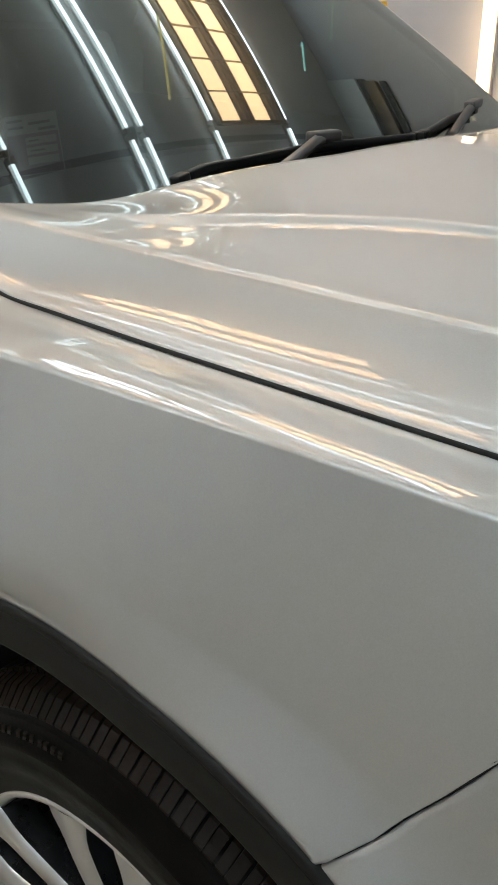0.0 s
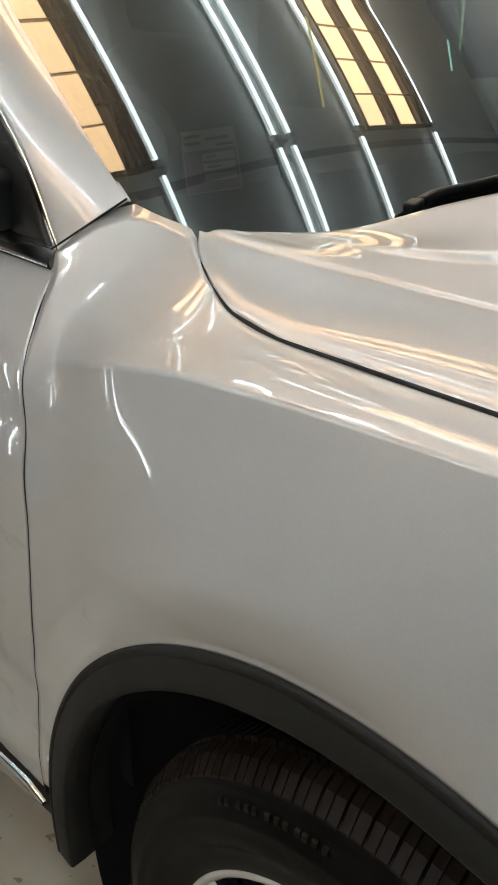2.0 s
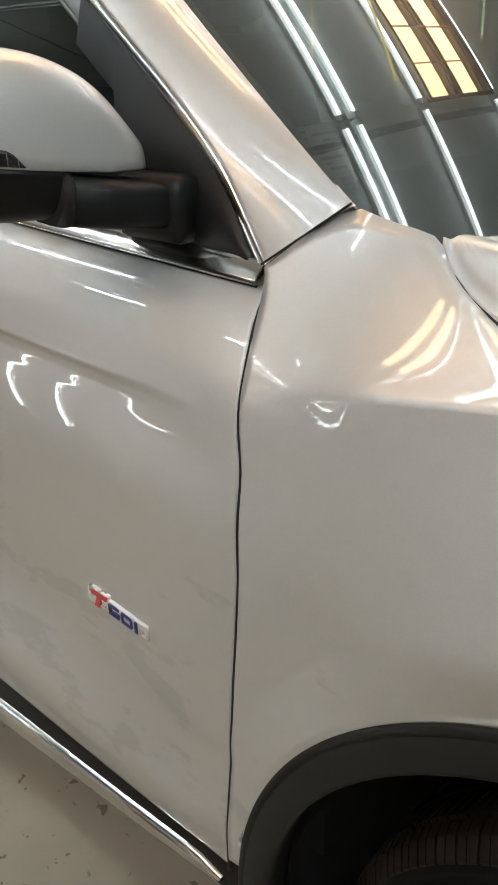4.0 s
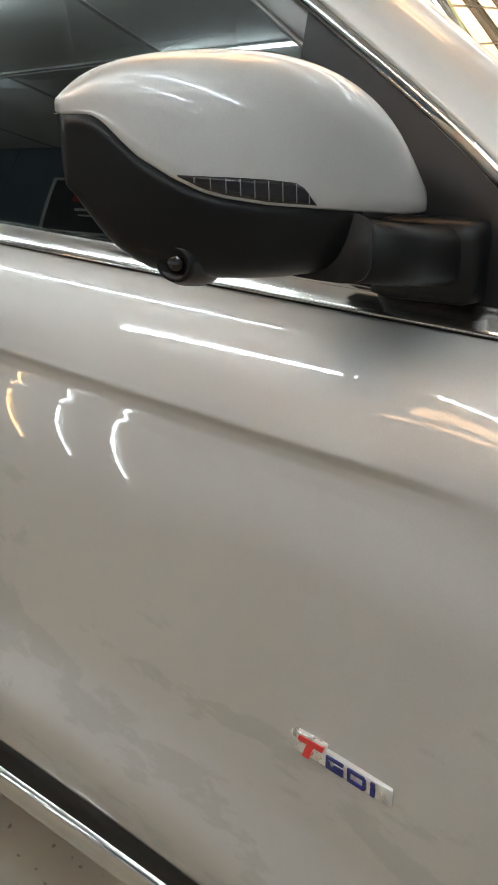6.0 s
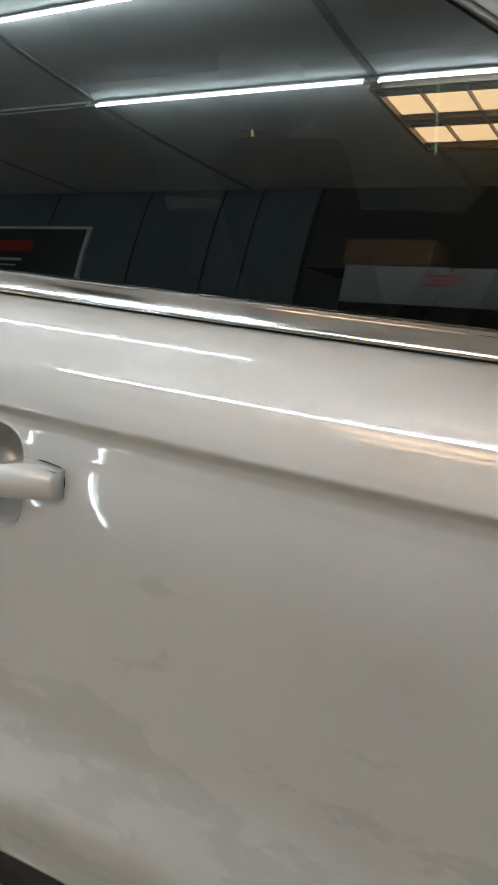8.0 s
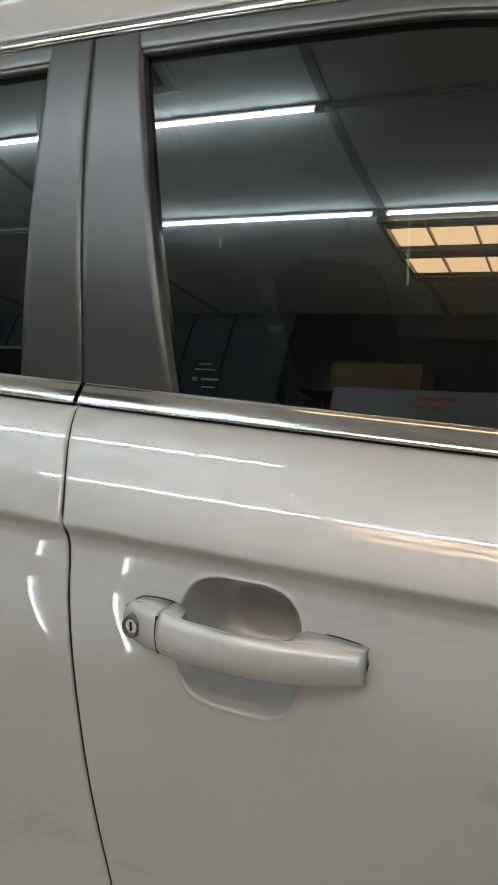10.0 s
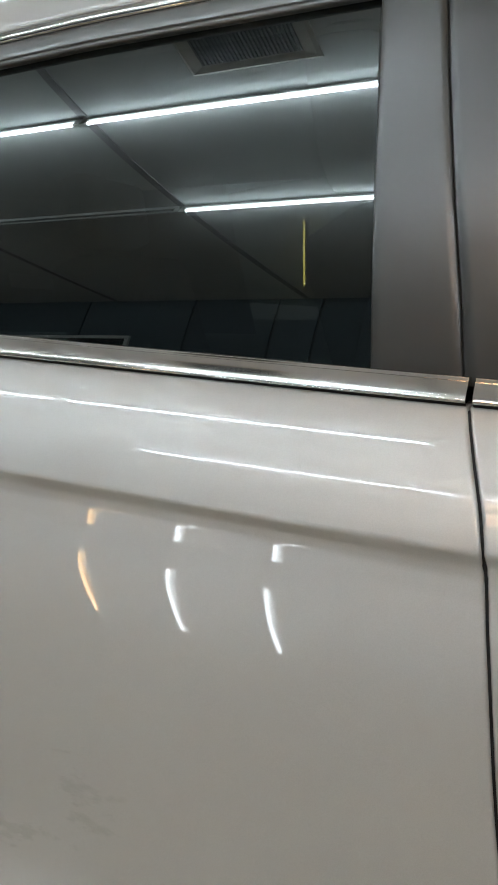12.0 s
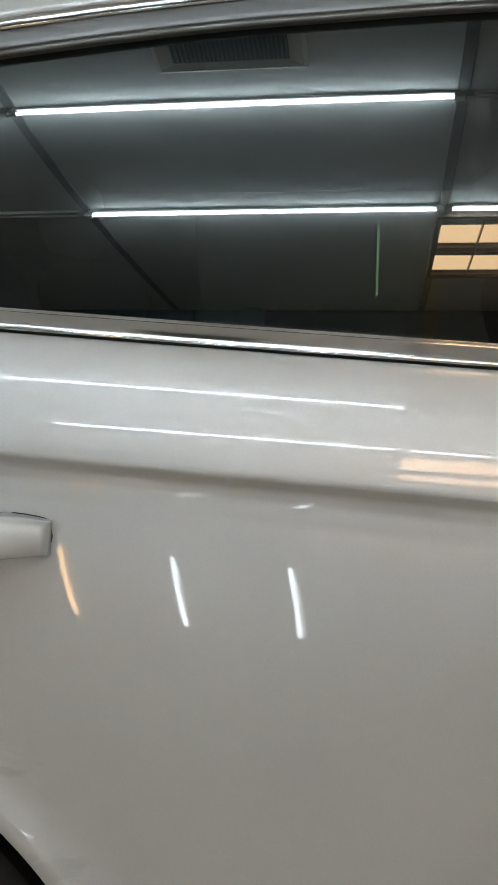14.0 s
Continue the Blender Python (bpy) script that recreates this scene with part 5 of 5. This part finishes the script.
def cabin():
    bm = bmesh.new()
    add_grid(bm, [[(lerp(-0.38, -0.95, i / 10), lerp(0.14, 1.69, j / 10), 1.03 - 0.018 * (i / 10) ** 2) for j in range(11)] for i in range(11)])
    part("dashboard", bm, TRIM_DARK, car, "dark dashboard")
    for sx, sy in ((-1.22, 0.50), (-1.22, 1.33), (-2.2, 0.50), (-2.2, 1.33)):
        seat(sx, sy)
    bm = bmesh.new()
    q = Matrix.Translation((-0.98, 0.50, 1.02)) @ Matrix.Rotation(radians(-65), 4, "Y")
    rows = []
    for a in np.linspace(0, 2 * math.pi, 37)[:-1]:
        rows.append([q @ Vector(((0.185 + 0.014 * math.cos(b)) * math.cos(a), (0.185 + 0.014 * math.cos(b)) * math.sin(a), 0.014 * math.sin(b))) for b in np.linspace(0, 2 * math.pi, 9)[:-1]])
    add_grid(bm, rows, close_u=True, close_v=True)
    part("steering_wheel", bm, TRIM_DARK, car, "black steering wheel")
    bm = bmesh.new()
    add_grid(bm, [[(lerp(-0.5, -3.3, i / 8), lerp(0.18, 1.65, j / 8), 0.35) for j in range(9)] for i in range(9)])
    part("cabin_floor", bm, VOID, car, "black cabin floor")
    bm = bmesh.new()
    add_grid(bm, [[(lerp(-1.12, -3.3, i / 8), lerp(0.34, 1.49, j / 8), 1.465 + 0.02 * math.sin(math.pi * j / 8)) for j in range(9)] for i in range(9)])
    part("headliner", bm, FABRIC, car, "dark headliner")


# ---- the room ----
X0, X1, Y0, Y1 = -8.2, 3.6, -2.95, 3.2


def structure(name, bm, mat, label, category, smooth=False):
    return tagged(part(name, bm, mat, None, label, smooth), category=category, kind="structure")


def room():
    structure("floor", box((X0, Y0, -0.1), (X1, Y1, 0.0)), FLOOR_M, "beige coated concrete floor with faint stains", "floor")
    structure("ceiling", ceiling_mesh(), CEIL_M, "pale grey ceiling boards with flush joints", "ceiling")
    structure("wall_south", box((X0, Y0 - 0.12, 0.0), (X1, Y0, CEIL)), WALL_M, "grey painted wall", "wall")
    structure("wall_north", box((X0, Y1, 0.0), (X1, Y1 + 0.12, CEIL)), WALL_M, "plain lilac-grey painted wall", "wall")
    structure("wall_west", box((X0 - 0.12, Y0 - 0.12, 0.0), (X0, Y1 + 0.12, CEIL)), WALL_M, "plain grey painted wall", "wall")
    structure("wall_east", box((X1, Y0 - 0.12, 0.0), (X1 + 0.12, Y1 + 0.12, CEIL)), WALL_M, "plain grey painted wall", "wall")
    # dark cladding on the lower wall, board by board
    clad = structure("trim_wall_cladding", box((-8.1, Y0, 1.30), (-2.72, Y0 + 0.012, CEIL - 0.004)), DARK_M, "blue-grey boards on the upper wall", "wall cladding")
    edges = [-8.1, -7.4, -6.7, -6.0, -5.3, -4.5, -3.75, -3.22, -2.97, -2.72]
    for a, b in zip(edges, edges[1:]):
        part("board", box((a + 0.007, Y0 + 0.012, 1.31), (b - 0.007, Y0 + 0.030, CEIL - 0.006), 0.004), PANEL_M, clad, smooth=False)
    # flat sheet on the wall, its dark colour standing in for an unlit opening
    structure("opening_shade_1", box((-2.718, Y0, 1.30), (0.4, Y0 + 0.015, CEIL - 0.005)), DARK_M, "dark sheet in place of an unlit opening above a low pale wall", "opening")
    structure("trim_door_jamb", box((-2.715, Y0 + 0.016, 1.31), (-2.60, Y0 + 0.07, CEIL - 0.006), 0.008), PANEL_M, "blue-grey jamb beside the dark opening", "jamb")


JOINTS = [-5.57, -4.32, -3.07, -1.82, -0.50, 0.75, 2.0]


def ceiling_mesh():
    bm = bmesh.new()
    add_box(bm, (X0, Y0, CEIL), (X1, Y1, CEIL + 0.1))
    return bm


def ceiling_joint(x):
    return structure("trim_ceiling_joint", box((x - 0.016, Y0, CEIL - 0.004), (x + 0.016, Y1, CEIL + 0.02), 0.0015), JOINT_M, "grey joint strip across the ceiling", "ceiling joint")


def tube_light(x, y, lit, length=1.215):
    t = thing("tube_light", "slim ceiling batten with a lit white fluorescent tube" if lit else "slim ceiling batten with an unlit fluorescent tube", "tube light", "tube lights on the ceiling", at=(x, y, CEIL))
    h = length / 2
    part("batten", box((-h - 0.012, -0.013, -0.022), (h + 0.012, 0.013, -0.001), 0.004), WHITE_METAL, t, smooth=False)
    for s in (-1, 1):
        part("socket", box((s * (h + 0.004) - 0.013, -0.014, -0.052), (s * (h + 0.004) + 0.013, 0.014, -0.020), 0.004), WHITE_METAL, t)
    part("tube", tube((-h + 0.008, 0, -0.038), (h - 0.008, 0, -0.038), 0.0072, 14), (GLOW_FAR if y > 0 else GLOW_WHITE) if lit else WHITE_METAL, t, "lit tube" if lit else "unlit tube")
    return t


def louvre_light(x0, x1, y0, y1):
    t = thing("louvre_light", "recessed ceiling light with two warm tubes behind a metal grid", "ceiling light", "grid lights on the ceiling", at=(x0, y0, CEIL))
    w, d = x1 - x0, y1 - y0
    bm = bmesh.new()
    for a, b in (((0, 0), (w, 0.018)), ((0, d - 0.018), (w, d)), ((0, 0.018), (0.018, d - 0.018)), ((w - 0.018, 0.018), (w, d - 0.018))):
        add_box(bm, (a[0], a[1], -0.06), (b[0], b[1], -0.001), 0.002)
    part("frame", bm, LOUVRE, t, "brown metal frame", smooth=False)
    part("tray", box((0.018, 0.018, -0.004), (w - 0.018, d - 0.018, -0.001)), DARK_M, t, "dark tray", smooth=False)
    for k in (0.23, 0.70):
        part("lamp_strip", box((0.02, d * k - 0.125 * d, -0.030), (w - 0.02, d * k + 0.125 * d, -0.022), 0.002), GLOW_TRAY, t, "warm glowing lamp strip", smooth=False)
    n = int(w / 0.155)
    for i in range(1, n):
        x = w * i / n
        part("slat", box((x - 0.0022, 0.018, -0.056), (x + 0.0022, d - 0.018, -0.031)), LOUVRE, t, smooth=False)
    for k in (0.05, 0.41, 0.47, 0.53, 0.88, 0.94):
        part("rail", box((0.018, d * k - 0.003, -0.048), (w - 0.018, d * k + 0.003, -0.018)), LOUVRE, t, smooth=False)
    return t


def vent():
    t = thing("ceiling_vent", "cream framed ceiling vent with a grey grille", "vent", at=(-2.605, -0.52, CEIL))
    bm = bmesh.new()
    w, d, f = 0.39, 0.38, 0.045
    rows = []
    for k, (ins, z) in enumerate(((0, -0.001), (0, -0.008), (0.01, -0.014), (f, -0.004), (f, 0.0))):
        rows.append([(ins, ins, z), (w - ins, ins, z), (w - ins, d - ins, z), (ins, d - ins, z)])
    add_grid(bm, rows, close_v=True)
    part("frame", bm, CREAM, t, "cream frame", smooth=False)
    part("backing", box((f, f, -0.003), (w - f, d - f, -0.001)), DARK_M, t, smooth=False)
    for i in range(26):
        x = lerp(f + 0.004, w - f - 0.004, i / 25)
        part("slat", box((x - 0.0028, f, -0.010), (x + 0.0028, d - f, -0.003)), VENT_M, t, smooth=False)
    return t


def light_stand(tubes):
    """Upright tubes on a low frame, beside the car."""
    for x, y, z0, z1, warm in tubes:
        t = thing("upright_light", "warm upright fluorescent tube on a stand" if warm else "white upright fluorescent tube on a stand", "tube light", "upright lights beside the car", at=(x, y, 0))
        part("tube", tube((0, 0, z0), (0, 0, z1), 0.006, 14), GLOW_WARM if warm else GLOW_STAND, t, "lit tube")
        part("batten", box((-0.02, -0.05, z0 - 0.02), (0.02, -0.016, z1 + 0.02), 0.004), WHITE_METAL, t)
        part("pole", box((-0.012, -0.075, 0.02), (0.012, -0.051, z1 - 0.1), 0.003), GREY_METAL, t)
        part("foot", box((-0.10, -0.16, 0.0), (0.10, 0.03, 0.02), 0.005), GREY_METAL, t)


def poster():
    t = thing("framed_poster", "dark poster in a pale frame with red and grey print", "poster", at=(-4.74, Y0 + 0.031, 1.87))
    w, h = 0.63, 0.33
    bm = bmesh.new()
    for a, b in (((-w, -h), (w, -h + 0.03)), ((-w, h - 0.03), (w, h)), ((-w, -h + 0.03), (-w + 0.03, h - 0.03)), ((w - 0.03, -h + 0.03), (w, h - 0.03))):
        add_box(bm, (a[0], 0, a[1]), (b[0], 0.02, b[1]), 0.003)
    part("frame", bm, WHITE_METAL, t, "pale frame", smooth=False)
    part("sheet", box((-w + 0.03, 0.0, -h + 0.03), (w - 0.03, 0.008, h - 0.03)), DARK_M, t, "dark sheet", smooth=False)
    part("print_bar", box((-0.34, 0.008, 0.05), (0.16, 0.010, 0.17)), RED, t, "red logo shape", smooth=False)
    part("print_bar", box((-0.28, 0.008, -0.06), (0.10, 0.010, -0.03)), WHITE_METAL, t, "pale line of print", smooth=False)
    part("print_bar", box((-0.22, 0.008, -0.12), (0.06, 0.010, -0.10)), WHITE_METAL, t, "pale line of print", smooth=False)


def job_card():
    """A printed card propped on the dashboard behind the windscreen."""
    t = thing("job_card", "white and purple printed card leaning on the dashboard", "card", at=(-0.881, 0.636, 1.0185))
    along, up = Vector((0.652, 0.745, 0.12)).normalized(), Vector((-0.452, 0.396, 0.799))
    up = (up - along * up.dot(along)).normalized()
    turn = Matrix((along, up, along.cross(up))).transposed().to_4x4()

    def patch(name, xa, xb, ya, yb, lift, mat, label=""):
        bm = box((xa, ya, lift), (xb, yb, lift + 0.0007))
        bmesh.ops.transform(bm, matrix=turn, verts=bm.verts)
        part(name, bm, mat, t, label, smooth=False)
    patch("sheet", 0.0, 0.097, 0.0, 0.122, 0.0, PAPER, "white card")
    patch("print_panel", 0.002, 0.095, 0.002, 0.082, 0.0008, PURPLE, "purple printed panel")
    for k in range(3):
        patch("blank_field", 0.034, 0.090, 0.020 + 0.020 * k, 0.034 + 0.020 * k, 0.0016, PAPER, "pale writing field")
    for xa, xb, y in ((0.006, 0.034, 0.108), (0.006, 0.034, 0.094), (0.044, 0.084, 0.100), (0.060, 0.092, 0.087)):
        patch("print_bar", xa, xb, y, y + 0.005, 0.0008, DARK_M, "dark line of writing")
    for xa, xb, y in ((0.040, 0.058, 0.065), (0.042, 0.066, 0.045), (0.046, 0.070, 0.010)):
        patch("print_bar", xa, xb, y, y + 0.003, 0.0024, DARK_M, "dark line of writing")


def clutter():
    s = thing("shelf", "dark shelf with a grey front by the opening", "shelf", at=(-1.83, Y0 + 0.015, 0.0))
    part("board", box((-0.57, 0.0, 1.76), (0.76, 0.38, 1.80), 0.004), DARK_M, s, smooth=False)
    part("front_panel", box((-0.36, 0.38, 1.50), (0.76, 0.40, 1.79), 0.004), GREY_METAL, s, "grey front panel", smooth=False)
    for xa, xb, za, zb in ((0.02, 0.20, 1.715, 1.735), (0.05, 0.17, 1.68, 1.70), (0.01, 0.14, 1.645, 1.665)):
        part("print_bar", box((xa, 0.40, za), (xb, 0.403, zb)), RED, s, "red mark", smooth=False)
    for x in (-0.56, 0.71):
        part("upright", box((x, 0.0, 0.0), (x + 0.04, 0.04, 1.76)), DARK_M, s, smooth=False)
    t = thing("cardboard_box", "brown cardboard box on the shelf", "box", at=(-2.03, Y0 + 0.20, 1.80))
    part("carton", box((-0.21, -0.15, 0.0), (0.21, 0.15, 0.215), 0.004), CARD, t, smooth=False)
    part("tape", box((-0.211, -0.025, 0.214), (0.211, 0.025, 0.2165)), CREAM, t, smooth=False)
    c = thing("floor_unit", "pale grey boxy machine with a dark panel on the floor", "machine", at=(-1.19, -1.02, 0.0))
    part("body", box((-0.11, -0.14, 0.03), (0.11, 0.14, 0.50), 0.018), WHITE_METAL, c)
    part("lid", box((-0.125, -0.155, 0.501), (0.125, 0.155, 0.53), 0.010), WHITE_METAL, c)
    part("slot", box((-0.008, 0.139, 0.27), (0.008, 0.1425, 0.45), 0.001), DARK_M, c, "dark slot")
    part("lower_panel", box((-0.05, 0.139, 0.07), (0.075, 0.1425, 0.19), 0.001), VENT_M, c, "grey lower panel")
    part("base", box((-0.10, -0.13, 0.0), (0.10, 0.13, 0.03)), DARK_M, c)
    part("post", tube((-0.01, -0.02, 0.53), (-0.01, -0.02, 0.74), 0.018, 14), WHITE_METAL, c)
    p = thing("yellow_post", "yellow painted steel post on the far wall", "post", at=(-1.715, Y1, 0))
    part("bar", box((-0.026, -0.04, 0.0), (0.026, -0.001, 1.405), 0.004), YELLOW, p)
    for z in (1.10, 1.28, 1.36):
        part("bolt", tube((0.006, -0.044, z), (0.006, -0.039, z), 0.004, 8), GREY_METAL, p)
    w = thing("wall_light", "warm upright tube on the far wall", "tube light", at=(-1.19, Y1, 0))
    part("tube", tube((0, -0.06, 0.95), (0, -0.06, 1.42), 0.022, 14), GLOW_WALL, w, "lit warm tube")
    part("batten", box((-0.025, -0.03, 0.93), (0.025, -0.001, 1.44), 0.004), WHITE_METAL, w)
    for a, b, glow_m in (((-1.06, 1.85, 2.40), (-0.64, 1.52, 2.22), GLOW_STICK), ((-1.05, 2.76, 2.35), (-0.86, 2.62, 2.34), GLOW_CYAN)):
        k = thing("hanging_indicator", "thin yellow light stick hanging from the ceiling" if glow_m is GLOW_STICK else "short cyan light stick hanging from the ceiling", "light stick", "hanging light sticks", at=(a[0], a[1], CEIL))
        d = [q - p for p, q in zip((a[0], a[1], CEIL), b)]
        u = [q - p for p, q in zip((a[0], a[1], CEIL), a)]
        part("stick", tube(u, d, 0.0055, 10), glow_m, k)
        part("cord", tube((0, 0, 0), u, 0.0005, 6), GREY_METAL, k)
    for x, low, top, glow_m, tint in ((-2.87, 1.205, 1.50, GLOW_YELLOW, "yellow"), (-1.945, 1.255, 1.592, GLOW_GREEN, "green")):
        k = thing("wall_light", "thin " + tint + " upright tube on the far wall", "tube light", "thin tubes on the far wall", at=(x, Y1, 0))
        part("tube", tube((0, -0.045, low), (0, -0.045, top), 0.0055, 10), glow_m, k, "lit " + tint + " tube")
        part("batten", box((-0.012, -0.03, low - 0.02), (0.012, -0.001, top + 0.02), 0.003), DARK_M, k)
    r = thing("shutter_box", "white roller shutter box with brown rails on the far wall", "shutter", at=(-0.90, Y1, 0))
    part("cover", box((0.0, -0.04, 2.37), (2.6, -0.001, 2.598), 0.006), WHITE_METAL, r, "white cover board")
    part("shadow_gap", box((0.0, -0.02, 2.315), (2.6, -0.001, 2.37)), DARK_M, r, smooth=False)
    part("rail", box((0.02, -0.05, 2.225), (2.6, -0.001, 2.315), 0.006), LOUVRE, r, "brown rail")
    part("rail", box((0.02, -0.03, 2.16), (2.6, -0.001, 2.205), 0.004), DARK_M, r, "dark lower rail")


# ---- build ----
room()
for jx in JOINTS:
    ceiling_joint(jx)
PITCH = 1.25
for y, states in ROWS_OF_TUBES:
    for i, on in enumerate(states):
        if on is not None:
            tube_light(-4.945 + PITCH * i, y, on)
for q in LOUVRES:
    louvre_light(*q)
vent()
light_stand(STANDS)
poster()
job_card()
clutter()

fd = front_door()
rd = rear_door()
front_fender()
hood()
windscreen()
ob = part("roof_rail", body_rail(), PAINT, car, "silver pillar and roof rail")
part("roof_rail", body_rail(True), PAINT, car, "silver pillar and roof rail")
roof()
front_bumper()
gap_shade_backing()
far_side()
for cx in (0.0, -WHEELBASE):
    arch_trim("arch_moulding", cx)
    arch_liner(cx)
sill()
sill_strip()
gap_fill()
glass = side_window("front_window", lambda z: -0.66 - 0.9 * max(z - 1.20, 0) if z > 1.2 else -0.66, lambda z: bp_front(z) - 0.012, "dark tinted front side window")
# maker's mark etched in the lower corner of the glass, too small to read
for xa, xb, za, zb in ((-1.420, -1.398, 1.1330, 1.1345), (-1.4225, -1.4165, 1.1225, 1.1265), (-1.413, -1.394, 1.1235, 1.1255), (-1.416, -1.402, 1.1380, 1.1395), (-1.412, -1.398, 1.1165, 1.1178)):
    part("etched_mark", sweep([(lerp(xa, xb, k / 4), glass_y(lerp(xa, xb, k / 4), (za + zb) / 2) - 0.0006, (za + zb) / 2) for k in range(5)], [(-(zb - za) / 2, 0), (0, 0.0002), ((zb - za) / 2, 0)], (0, -1, 0)), ETCH, glass)
side_window("rear_window", lambda z: bp_rear(z) + 0.012, lambda z: -2.43 - 0.12 * (1.45 - z), "dark tinted rear side window")
pillar_cover("pillar_cover", bp_front, lambda z: bp_gap(z) + 0.0018, 0.0125, "satin black pillar cover")
pillar_cover("pillar_cover", lambda z: bp_gap(z) - 0.0018, bp_rear, 0.0125, "satin black pillar cover")
window_frame("window_frame", -0.64, -1.575)
window_frame("window_frame", -1.59, -2.47)
sail_panel()
surround("window_surround", RAIL, RAIL_IN, CHROME, 0.006, car, "chrome window surround")
belt_trim("belt_moulding", -0.4935, -1.529)
belt_trim("belt_moulding", -1.5345, -2.62)
side_mirror()
for dr, hx, hz, key in ((fd, -1.3215, 0.9195, True), (rd, -2.411, 0.985, False)):
    door_handle(dr, hx, hz, 0.025, key)
badge(fd)
for wx in (0.0, -WHEELBASE):
    wheel(wx, True)
    wheel(wx, False)
# blades lie on the glass
wiper("wiper", [(-0.316, 0.492, 1.080), (-0.320, 0.54, 1.089), (-0.315, 0.62, 1.091), (-0.313, 0.776, 1.097), (-0.307, 0.90, 1.093), (-0.304, 1.06, 1.090)],
      [(-0.305, 0.785, 1.107), (-0.292, 0.745, 1.105), (-0.275, 0.69, 1.095), (-0.262, 0.63, 1.082), (-0.25, 0.56, 1.060)], "black windscreen wiper on the glass")
wiper("wiper", [(-0.307, 1.09, 1.091), (-0.322, 1.17, 1.098), (-0.339, 1.246, 1.106), (-0.363, 1.385, 1.111)],
      [(-0.352, 1.36, 1.122), (-0.335, 1.31, 1.116), (-0.315, 1.24, 1.100), (-0.30, 1.18, 1.080)], "black windscreen wiper on the glass")
cabin()
